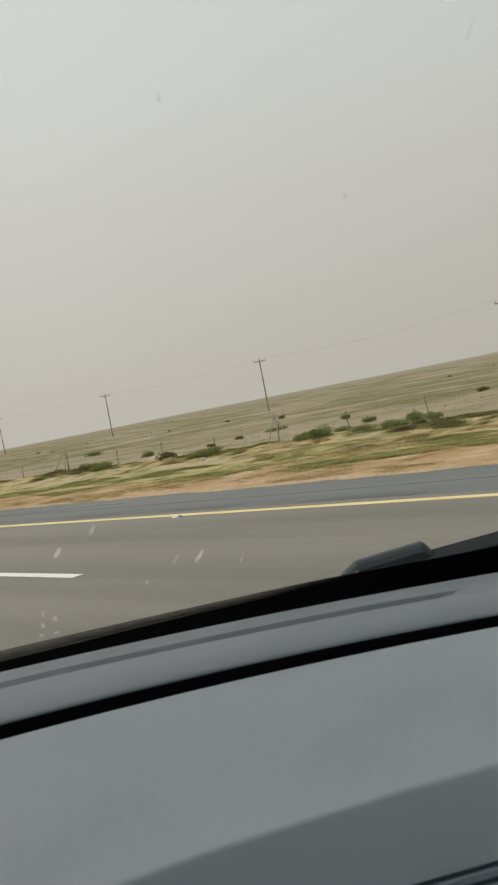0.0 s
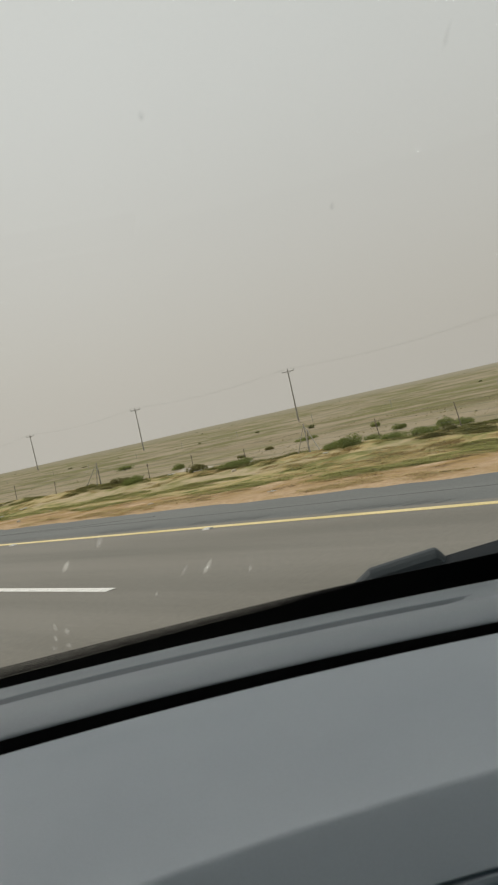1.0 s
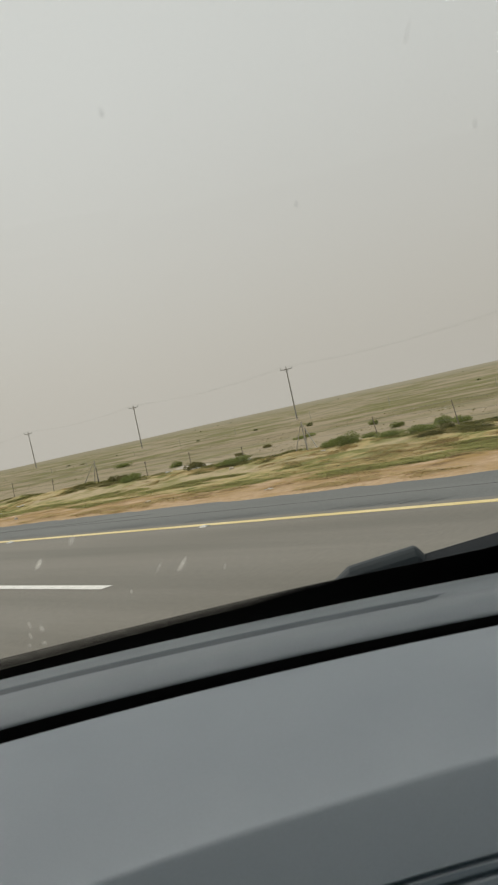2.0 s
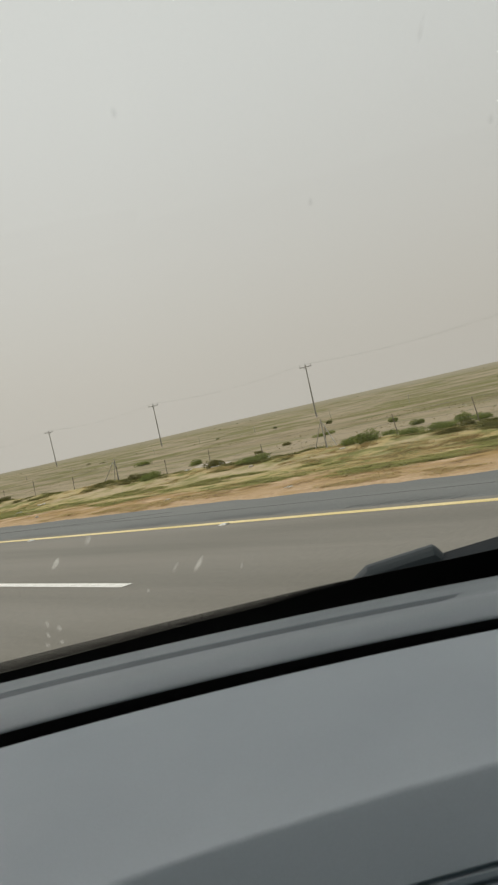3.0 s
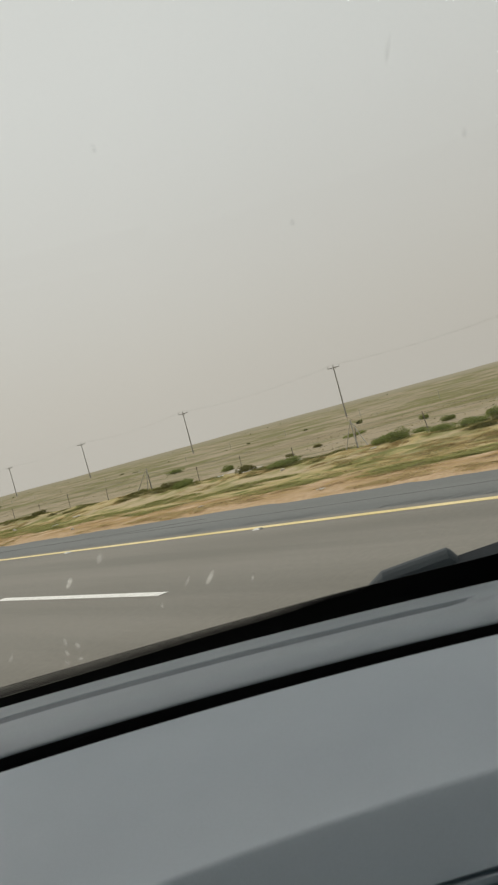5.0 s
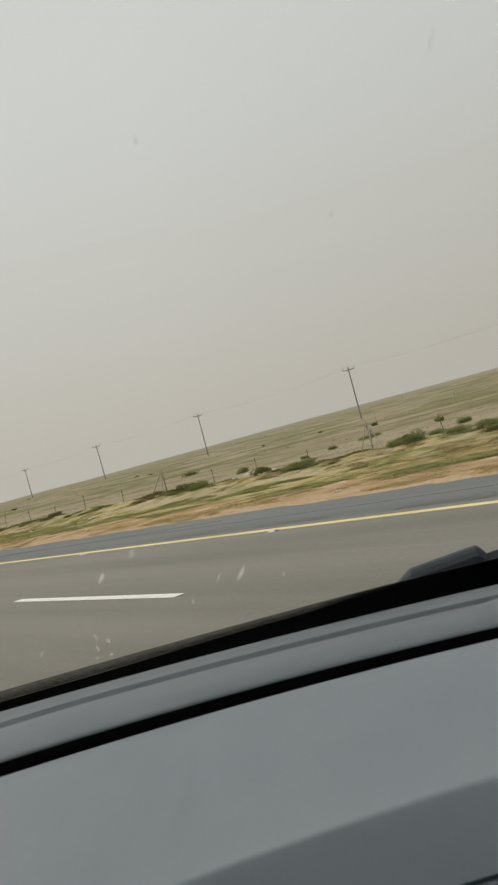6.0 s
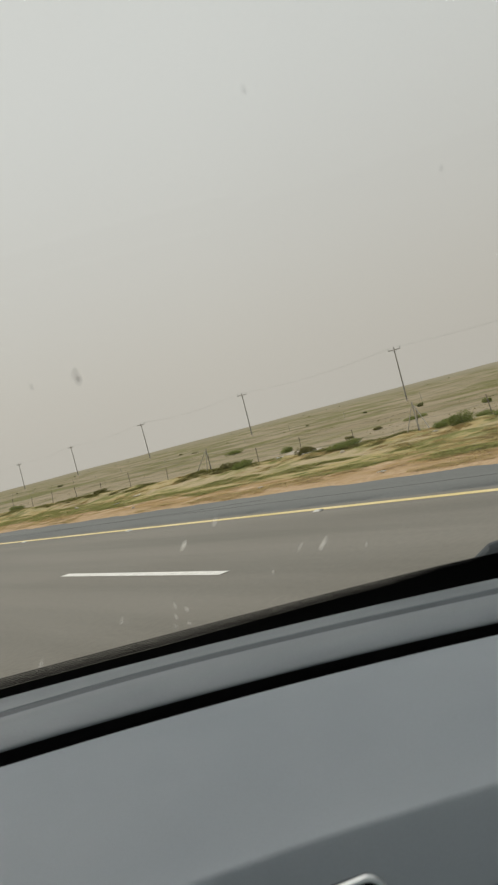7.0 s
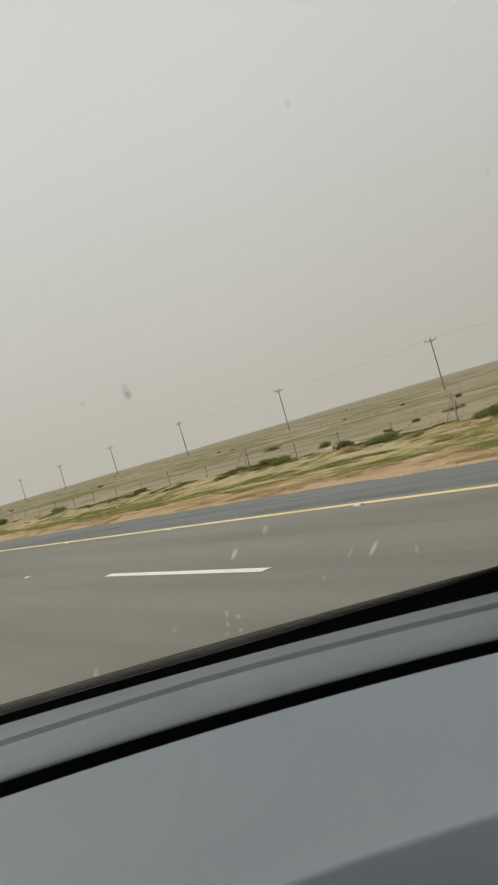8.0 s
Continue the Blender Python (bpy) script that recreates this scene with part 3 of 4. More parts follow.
# ---- bushes ----
def leaf_cloud(rnd, wide, tall, count, size, flat=1.0):
    """Many small leaves in an uneven dome made of overlapping clumps."""
    verts, faces = [], []
    lobes = []
    for _ in range(9):
        a, r = rnd.uniform(0, 6.283), wide * 0.36 * math.sqrt(rnd.random())
        lobes.append((r * math.cos(a), r * math.sin(a), rnd.uniform(0.25, 0.6) * tall, rnd.uniform(0.18, 0.3) * wide, rnd.uniform(0.28, 0.45) * tall))
    for _ in range(count):
        lx, ly, lz, lr, lh = rnd.choice(lobes)
        d = Vector((rnd.gauss(0, 1), rnd.gauss(0, 1), rnd.gauss(0, 1))).normalized() * (0.55 + 0.5 * rnd.random())
        c = Vector((lx + d.x * lr, ly + d.y * lr, max(0.02, lz + d.z * lh)))
        q = Euler((rnd.uniform(-1.2, 1.2), rnd.uniform(-1.2, 1.2), rnd.uniform(0, 6.283))).to_matrix()
        s = size * rnd.uniform(0.6, 1.5)
        i = len(verts)
        for u, v in ((0, -1.3), (0.55, 0), (0, 1.3), (-0.55, 0)):
            verts.append(c + q @ Vector((u * s, v * s * flat, 0.15 * s * abs(v))))
        faces.append((i, i + 1, i + 2, i + 3))
    return verts, faces


def bush(seed, wide, tall, count, mat, label):
    rnd = random.Random(seed)
    b = thing("desert_bush", (0, 0, 0), label, "bush", "bushes along the fence")
    v, f = leaf_cloud(rnd, wide, tall, 2 * count, 0.028)
    me = bpy.data.meshes.new("foliage")
    me.from_pydata(v, [], f)
    me.materials.append(mat)
    ob = new("foliage", me)
    ob.parent = b
    bm = bmesh.new()
    for _ in range(8):
        a, r = rnd.uniform(0, 6.283), wide * rnd.uniform(0.12, 0.34)
        tube(bm, (0, 0, -0.1), (r * math.cos(a), r * math.sin(a), tall * rnd.uniform(0.4, 0.75)), 0.014, 0.005, 5)
    part("stem", bm, TWIG, b, local=True)
    return b


GREEN_LABEL, DRY_LABEL = "rounded dusty green desert bush on sand", "low dry olive-brown bush beside the fence"
kinds = [bush(21, 1.3, 0.75, 1500, LEAF, GREEN_LABEL), bush(22, 1.7, 0.6, 1700, LEAF, GREEN_LABEL), bush(23, 1.2, 0.45, 1200, LEAF_DRY, DRY_LABEL), bush(24, 2.2, 0.55, 1800, LEAF, GREEN_LABEL)]
WIDTHS = (1.3, 1.7, 1.2, 2.2)
# place along x and y, which kind, how wide in metres
spots = [(20.2, 17.8, 0, 0.85), (20.4, 18.7, 1, 0.8), (20.6, 16.6, 1, 0.8), (20.6, 15.5, 3, 1.0), (20.5, 14.4, 2, 0.6), (29.8, 21.2, 0, 0.9), (29.0, 19.8, 1, 1.0), (33.5, 26.4, 0, 0.75), (39.5, 32.8, 0, 0.6), (29.4, 24.7, 1, 0.8),
         (38.0, 37.0, 3, 1.4), (35.3, 37.6, 2, 0.8), (32.3, 36.8, 2, 0.75), (31.8, 42.2, 0, 0.95), (20.4, 23.6, 3, 1.2), (20.5, 26.0, 2, 1.0), (20.3, 29.9, 1, 1.1), (20.6, 31.4, 2, 0.9), (20.6, 45.0, 2, 1.0),
         (44.0, 66.0, 1, 1.5), (21.2, 61.0, 1, 1.3), (20.8, 74.0, 0, 1.3), (20.4, 10.4, 1, 1.1), (20.6, 6.0, 0, 1.0), (25.8, 9.5, 3, 1.5), (47.0, 28.0, 2, 1.0)]
rng = random.Random(3)
used = set()
for x, y, k, wide in spots:
    m = Matrix.Translation((x, y, ground_height(x, y) - 0.03)) @ pose(0, 0, 0, 0, 0, rng.uniform(0, 360))
    ob = kinds[k] if k not in used else copy_thing(kinds[k], m)
    w = wide / WIDTHS[k]
    ob.matrix_basis = m @ Matrix.Diagonal((w, w, w * rng.uniform(0.75, 1.0), 1))
    used.add(k)

# ---- grass tufts, weeds and far scrub: nobody could count these ----


def tufts(name, seed, count, place, tall, wide, blades, mat, label):
    rnd = random.Random(seed)
    verts, faces = [], []
    made = 0
    while made < count:
        x, y, k = place(rnd)
        if k <= 0:
            continue
        made += 1
        z = ground_height(x, y)
        h0, w0 = tall * rnd.uniform(0.4, 1.3) * k, wide * rnd.uniform(0.5, 1.5) * k
        for _ in range(blades):
            a, r = rnd.uniform(0, 6.283), w0 * math.sqrt(rnd.random())
            bx, by = x + 0.8 * r * math.cos(a), y + 1.6 * r * math.sin(a)
            h, b = h0 * rnd.uniform(0.4, 1.0), rnd.uniform(0.02, 0.05) * (1 + x / 40)
            la, ll = rnd.uniform(0, 6.283), h * rnd.uniform(2.5, 6.0)
            ca, sa = math.cos(la + 1.57), math.sin(la + 1.57)
            i = len(verts)
            verts += [(bx - b * ca, by - b * sa, z - 0.02), (bx + b * ca, by + b * sa, z - 0.02), (bx + ll * math.cos(la), by + ll * math.sin(la), z + h)]
            faces.append((i, i + 1, i + 2))
    me = bpy.data.meshes.new(name)
    me.from_pydata(verts, [], faces)
    me.materials.append(mat)
    return tagged(new(name, me), label, "grass", kind="stuff")


def mats(name, seed, count, place, tall, mat, label, density=70):
    """Low ragged mats of leaves, drawn out along the road."""
    rnd = random.Random(seed)
    verts, faces = [], []
    made = 0
    while made < count:
        x, y, k = place(rnd)
        if k <= 0:
            continue
        made += 1
        long, wide, high = k * rnd.uniform(0.25, 1.0), rnd.uniform(0.10, 0.32), tall * rnd.uniform(0.45, 1.3)
        skew = rnd.gauss(0, 0.12)
        for _ in range(int(density * long * (0.4 + 2.0 * wide))):
            u, v = rnd.gauss(0, 0.42), rnd.gauss(0, 0.45)
            px, py = x + wide * v + skew * long * u, y + long * u
            h = high * max(0.0, 1 - 0.55 * u * u - 0.5 * v * v) * rnd.random()
            z = ground_height(px, py) + h
            a, s = rnd.uniform(0, 6.283), rnd.uniform(0.024, 0.055) * (0.8 + high * 3)
            dz = s * rnd.uniform(0.0, 0.35)
            ca, sa = math.cos(a) * s, math.sin(a) * s
            i = len(verts)
            verts += [(px - 0.5 * sa, py + 0.5 * ca, z), (px + 0.5 * sa, py - 0.5 * ca, z), (px + 1.5 * ca, py + 1.5 * sa, z + dz)]
            faces.append((i, i + 1, i + 2))
    me = bpy.data.meshes.new(name)
    me.from_pydata(verts, [], faces)
    me.materials.append(mat)
    return tagged(new(name, me), label, "grass", kind="stuff")


def on_verge(rnd):
    x, y = rnd.uniform(11.7, 20.6), 5 + 75 * rnd.random() ** 1.5
    p = noise.noise(Vector((x * 0.5, y * 0.3, 1.5))) + 0.35 * noise.noise(Vector((x * 1.5, y * 1.1, 6.0))) + 0.10 * (x - 16) / 4
    return x, y, (0.8 if p > 0.02 else 0)


def on_sand(rnd):
    return rnd.uniform(11.8, 18.0), 5 + 60 * rnd.random() ** 1.4, 0.4


def on_mats(rnd):
    x, y = rnd.uniform(13.4, 18.0), 5 + 70 * rnd.random() ** 1.5
    p = noise.noise(Vector((x * 0.45, y * 0.3, 11.5))) + 0.4 * noise.noise(Vector((x * 1.3, y * 0.9, 16.0))) - 0.12 * abs(x - 15.6) / 2
    return x, y, (0.9 if p > -0.03 else 0)


def on_bank(rnd):
    x, y = rnd.gauss(20.4, 0.5), 5 + 110 * rnd.random() ** 1.4
    p = noise.noise(Vector((0.0, y * 0.3, 8.5))) + 0.25 * smooth01(y, 40, 12)
    return x, y, (0.9 if p > 0.02 else 0)


def on_steppe(rnd):
    x, y = 22 + 150 * rnd.random() ** 1.6, 8 + 210 * rnd.random() ** 1.3
    p = noise.noise(Vector((x * 0.12, y * 0.08, 3.5))) + 0.4 * noise.noise(Vector((x * 0.5, y * 0.4, 5.5)))
    return x, y, (1.2 if p > 0.05 else 0)


mats("verge_grass", 31, 1100, on_verge, 0.02, BLADE, "straw-yellow grass tufts scattered over the sand", 420)
mats("dry_stalks", 36, 120, on_sand, 0.03, STALK, "small brown dry stalks strewn over bare sand", 150)
mats("verge_weeds", 34, 1000, on_mats, 0.03, VERGE_LEAF, "low olive-green weeds in mats on the sand", 700)
mats("bank_weeds", 32, 420, on_bank, 0.05, BANK_LEAF, "olive weeds growing along the sandy bank", 800)
tufts("steppe_grass", 33, 4200, on_steppe, 0.028, 0.7, 9, STEPPE_BLADE, "dull green grass patches on the steppe")

rnd = random.Random(41)
verts, faces = [], []
for k in range(72):
    x, y = ((140, 240), (119, 197))[k] if k < 2 else (40 + 420 * rnd.random() ** 1.6, rnd.uniform(-20, 700))
    z, s = ground_height(x, y), 1.2 if k < 2 else rnd.uniform(0.3, 0.9)
    v, f = leaf_cloud(rnd, 1.6 * s, 0.6 * s, 60, 0.14)
    i = len(verts)
    verts += [p + Vector((x, y, z)) for p in v]
    faces += [tuple(i + j for j in q) for q in f]
me = bpy.data.meshes.new("far_scrub")
me.from_pydata(verts, [], faces)
me.materials.append(SCRUB)
tagged(new("far_scrub", me), "small dark shrubs dotted over the far steppe", "scrub", kind="stuff")


# ---- stones and litter ----
def stone_mesh(rnd, sx, sy, sz):
    bm = bmesh.new()
    bmesh.ops.create_icosphere(bm, subdivisions=2, radius=1)
    o = rnd.uniform(0, 50)
    for v in bm.verts:
        k = 1 + 0.35 * noise.noise(v.co * 1.3 + Vector((o, 0, 0)))
        v.co = Vector((v.co.x * sx * k, v.co.y * sy * k, max(-0.3, v.co.z) * sz * k))
    return bm


rnd = random.Random(51)
for k in range(9):
    x, y = rnd.uniform(12.4, 24), rnd.uniform(8, 48)
    ob = part("stone", stone_mesh(rnd, rnd.uniform(0.04, 0.1), rnd.uniform(0.05, 0.12), rnd.uniform(0.03, 0.06)), STONE, smooth=True)
    ob.location = (x, y, ground_height(x, y) + 0.01)
    tagged(ob, "pale rounded stone lying on the sand", "stone", "stones on the verge")
LITTER_SPOTS = [(20.4, 26.0), (20.2, 25.6), (20.6, 27.8), (21.6, 24.2), (15.0, 31.6), (17.9, 35.4), (24.5, 18.6), (24.9, 18.3), (25.4, 17.5), (30.2, 27.8), (12.2, 13.2), (43.1, 30.2)]
for k in range(30):
    x, y = LITTER_SPOTS[k] if k < len(LITTER_SPOTS) else (rnd.gauss(21.0, 0.8), rnd.uniform(10, 70))
    bm = bmesh.new()
    n, w = 6, rnd.uniform(0.10, 0.24) if k < 10 else rnd.uniform(0.06, 0.15)
    rows = []
    for i in range(n + 1):
        rows.append([(w * (i / n - 0.5) * 1.5, w * (j / n - 0.5), 0.02 + 0.35 * w * abs(noise.noise(Vector((i * 0.6, j * 0.6, k * 3.7))))) for j in range(n + 1)])
    sheet(bm, rows)
    bmesh.ops.solidify(bm, geom=bm.faces[:], thickness=0.006)
    ob = part("litter_scrap", bm, LITTER, smooth=True)
    ob.location, ob.rotation_euler = (x, y, ground_height(x, y)), (0, 0, rnd.uniform(0, 6))
    tagged(ob, "crumpled whitish litter scrap on the sandy bank", "litter", "litter along the fence")
slab_bm = box(bmesh.new(), (-0.45, -0.7, -0.05), (0.45, 0.7, 0.1), 0.03)
ob = part("concrete_slab", slab_bm, STONE)
ob.matrix_basis = pose(22.3, 28.4, ground_height(22.3, 28.4) + 0.08, 6, -4, 30)
tagged(ob, "broken pale concrete slab lying by the fence", "slab")
bm = bmesh.new()
for i in range(9):
    a = i * 0.42
    bmesh.ops.create_uvsphere(bm, u_segments=6, v_segments=4, radius=0.05, matrix=Matrix.Translation((0.22 * math.cos(a), 0.34 * math.sin(a), 0.03)) @ Matrix.Diagonal((1.6, 1.6, 0.6, 1)))
ob = part("tyre_shred", bm, TYRE, smooth=True)
ob.location, ob.scale = (10.6, 122.0, 0.0), (0.55, 0.55, 0.55)
tagged(ob, "curled black shred of tyre on the shoulder", "tyre shred")


# ---- hazard marker and marker posts at the verge, further along the road ----
sign = thing("hazard_marker", (11.9, 75.0, ground_height(11.9, 75.0)), "striped yellow and black hazard marker on a grey post", "road sign")
s0 = BASE[sign]
part("sign_post", tube(bmesh.new(), s0 + Vector((0, 0, -0.3)), s0 + Vector((0, 0, 2.3)), 0.038, n=10), STEEL, sign, smooth=True)
part("panel", box(bmesh.new(), s0 + Vector((-0.16, -0.058, 1.4)), s0 + Vector((0.16, -0.04, 2.35)), 0.006), YELLOW_PAINT, sign, "yellow panel")
for k in range(4):
    bm = bmesh.new()
    z = 1.5 + 0.22 * k
    f4 = [bm.verts.new(s0 + Vector(p)) for p in ((-0.155, -0.0595, z), (0.155, -0.0595, min(2.33, z + 0.2)), (0.155, -0.0595, min(2.34, z + 0.3)), (-0.155, -0.0595, min(2.34, z + 0.1)))]
    bm.faces.new(f4)
    bmesh.ops.solidify(bm, geom=bm.faces[:], thickness=0.001)
    part("stripe", bm, NEAR_BLACK, sign, "black slanting stripe")
for k in range(2):
    y = 80.0 + 7.5 * k
    bm = box(bmesh.new(), (-0.06, -0.04, -0.2), (0.06, 0.04, 0.42), 0.012)
    ob = part("marker_post", bm, DARK_PLASTIC)
    ob.location = (11.75, y, ground_height(11.75, y))
    tagged(ob, "short dark grey marker post at the verge", "marker post", "marker posts at the verge")

# ---- the car's cabin ----
YAW = radians(41)
FW, RT = Vector((math.sin(YAW), math.cos(YAW), 0)), Vector((math.cos(YAW), -math.sin(YAW), 0))
S_LEFT, S_RIGHT = -1.55, 0.60
DASH_R = 1.52
DASH_C = FW * (0.8 - DASH_R)


def dash_line(s):
    """Plan place and outward direction of the curve, 0.8 m ahead, along which dashboard and windscreen run: an arc that straightens across the car."""
    bend = max(s / DASH_R, -YAW)
    n = FW * math.cos(bend) + RT * math.sin(bend)
    rest = s + YAW * DASH_R if s < -YAW * DASH_R else 0.0
    return DASH_C + n * DASH_R + Vector((rest, 0, 0)), n


def place(s, d, z):
    p, n = dash_line(s)
    q = p + n * (d - 0.8)
    return Vector((q.x, q.y, z))


car = thing("car", (0.0, 0.0, 0.0), "car with a grey plastic dashboard and splashed windscreen on the road", "car")
STATIONS = [S_LEFT + (S_RIGHT - S_LEFT) * k / 90 for k in range(91)]


def clamp(s, a=-0.66, b=0.45):
    return max(a, min(b, s))


def pad_rise(s):
    """The far rim of the dashboard pad."""
    s = clamp(s)
    return 1.4264 - 0.0094 * s + 0.0151 * s * s


def lip_rise(s):
    return 1.4203 + 0.0041 * clamp(s)


def panel_rise(s):
    return 1.4167 + 0.0088 * clamp(s)


def crease_rise(s):
    return 1.3951 + 0.067 * clamp(s)


def slot_shift(s):
    """The defroster slot draws away from the glass towards the driver's side."""
    return 0.022 * smooth01(-s, 0.18, 0.5)


def pad_loop(s):
    a, b, f = pad_rise(s), lip_rise(s), slot_shift(s)
    pts = [(0.86, a - 0.06), (0.815, a - 0.016), (0.804, a - 0.003), (0.797, a)]
    if s < 0.188:
        k = min(1.0, (0.188 - s) / 0.05) ** 0.5
    else:
        k = 0.0

    def down(t):
        return (a - 0.002) * (1 - t) + (b + 0.0088) * t + 0.0010 * math.sin(math.pi * t)

    pts += [(0.784, a - 0.0006), (0.7670 - f, a - 0.0011), (0.7660 - f, a - 0.0013 - 0.0008 * k), (0.7510 - f, a - 0.0020 - 0.0010 * k), (0.7500 - f, a - 0.0018), (0.7375 - 0.7 * f, down(0.25)), (0.726 - 0.3 * f, down(0.58))]
    pts += [(0.711, b + 0.0088), (0.699, b + 0.0076), (0.690, b + 0.0048), (0.684, b + 0.0018), (0.6815, b), (0.681, b - 0.0012), (0.686, b - 0.06)]
    return [place(s, d, z) for d, z in pts]


def panel_loop(s):
    a, c = panel_rise(s), crease_rise(s)
    pts = [(0.667, a - 0.06), (0.667, a - 0.012), (0.6665, a - 0.0062), (0.6645, a - 0.0028), (0.660, a - 0.0009), (0.653, a - 0.0001)]
    for k in range(1, 9):
        t = k / 8
        d = 0.653 + (0.470 - 0.653) * t
        pts.append((d, a + (c - a) * t + 0.006 * math.sin(math.pi * t)))
    pts += [(0.4685, c - 0.0001), (0.4665, c - 0.0006), (0.4648, c - 0.0022), (0.4632, c - 0.0042), (0.452, c - 0.0175), (0.4385, c - 0.0360), (0.4415, c - 0.0367), (0.4415, c - 0.0389), (0.4372, c - 0.0395), (0.4362, c - 0.0425), (0.4395, c - 0.0431), (0.4395, c - 0.0455), (0.434, c - 0.0461), (0.405, c - 0.12), (0.40, c - 0.30), (0.664, c - 0.30)]
    return [place(s, d, z) for d, z in pts]


def slot_width(s):
    """The slot narrows to a rounded point at its end."""
    return max(0.05, min(1.0, (0.186 - s) / 0.05)) ** 0.5


part("dash_pad", extruded(bmesh.new(), pad_loop, STATIONS), PAD_PLASTIC, car, "grey dashboard pad with a long vent slot", smooth=True)
part("dash_panel", extruded(bmesh.new(), panel_loop, STATIONS), GREY_PLASTIC, car, "smooth grey upper dashboard panel", smooth=True)
# solid near-black filler that stands in for the depth of the gap
part("gap_filler", extruded(bmesh.new(), lambda s: [place(s, d, z) for d, z in ((0.684, 1.33), (0.6815, lip_rise(s) - 0.0012), (0.6795, lip_rise(s) - 0.0012), (0.6785, lip_rise(s) - 0.016), (0.666, panel_rise(s) - 0.020), (0.666, 1.33))], STATIONS), NEAR_BLACK, car, "near-black filler in the gap between pad and panel")
# shallow plate; the shade of the recessed slot is painted into its colour
part("vent_slot", extruded(bmesh.new(), lambda s: [place(s, d, z) for d, z in ((0.7652 - slot_shift(s), pad_rise(s) - 0.012), (0.7657 - slot_shift(s), pad_rise(s) - 0.0016), (0.7657 - slot_shift(s) - 0.0148 * slot_width(s), pad_rise(s) - 0.0023), (0.7652 - slot_shift(s) - 0.0140 * slot_width(s), pad_rise(s) - 0.012))], [s for s in STATIONS if s < 0.11] + [0.12, 0.135, 0.148, 0.158, 0.168, 0.176, 0.182, 0.185]), SLOT_SHADE, car, "defroster slot with its shade put into the dark grey colour")


def windscreen(s, z, out=0.0):
    return place(s, 0.84 - 1.0 * (z - 1.42) + out, z)


GLASS_TOP = 2.055
zs = [1.36 + (GLASS_TOP - 1.36) * k / 16 for k in range(17)]
bm = bmesh.new()
inner = [[windscreen(s, z, 0.0) for z in zs] for s in STATIONS]
outer = [[windscreen(s, z, 0.005) for z in zs] for s in STATIONS]
vi, vo = sheet(bm, inner), sheet(bm, outer)
for a, b in ((vi[0], vo[0]), (vi[-1], vo[-1])):
    for j in range(len(a) - 1):
        bm.faces.new((a[j], a[j + 1], b[j + 1], b[j]))
for j in (0, -1):
    for k in range(len(vi) - 1):
        bm.faces.new((vi[k][j], vi[k + 1][j], vo[k + 1][j], vo[k][j]))
bmesh.ops.recalc_face_normals(bm, faces=bm.faces)
screen = part("windscreen", bm, GLASS, car, "clear curved windscreen with dried splashes", smooth=True)
screen.visible_shadow = False


def border_top(s):
    """Upper end of the printed border, its fading lines included."""
    s = clamp(s)
    return 1.4445 + 0.0117 * s + 0.0498 * s * s - 0.0035 * smooth01(s, 0.03, 0.2)


def fade_width(s):
    """Height of the strip of fading lines, which runs out towards the wiper."""
    if s > -0.02:
        return 0.0080 - 0.0042 * smooth01(s, -0.02, 0.07) - 0.0038 * smooth01(s, 0.07, 0.105)
    return 0.0080 + 0.0040 * smooth01(-s, 0.02, 0.24)


def band(name, low, high, out=-0.0015, thick=0.0008, stations=STATIONS):
    bm = bmesh.new()
    extruded(bm, lambda s: [windscreen(s, low(s), out), windscreen(s, high(s), out), windscreen(s, high(s), out - thick), windscreen(s, low(s), out - thick)], stations)
    return part(name, bm, BLACK_FRIT, screen, "black ceramic border" if name == "border" else "")


FADE_LINES = 6
band("border", lambda s: 1.365, lambda s: border_top(s) - fade_width(s))
for k in range(FADE_LINES):
    full = 0.80 - 0.05 * k
    band("border_line", lambda s, k=k: border_top(s) - fade_width(s) * (1 - (k + 0.25) / FADE_LINES), lambda s, k=k, full=full: border_top(s) - fade_width(s) * (1 - (k + 0.25 + full) / FADE_LINES), stations=[s for s in STATIONS if s < 0.10])


def splash(name, s, z, wide, tall, tilt, mat, label, seed):
    """A dried splash: an uneven flat drop on the inside of the glass."""
    bm = bmesh.new()
    n = 22
    for layer, size in enumerate((1.15, 0.85, 0.58, 0.33)):
        ring = []
        for k in range(n):
            a = 6.2832 * k / n
            r = size * (1 + 0.28 * noise.noise(Vector((2 * math.cos(a), 2 * math.sin(a), seed))))
            u, v = wide * r * math.cos(a), tall * r * math.sin(a) * (1.25 if math.sin(a) > 0 else 0.85)
            u += v * math.tan(radians(tilt))
            ring.append(bm.verts.new(windscreen(s + u, z + v, 0.0062 + 0.0004 * layer)))
        bm.faces.new(ring)
    ob = part(name, bm, mat, screen, label)
    ob.visible_shadow = False


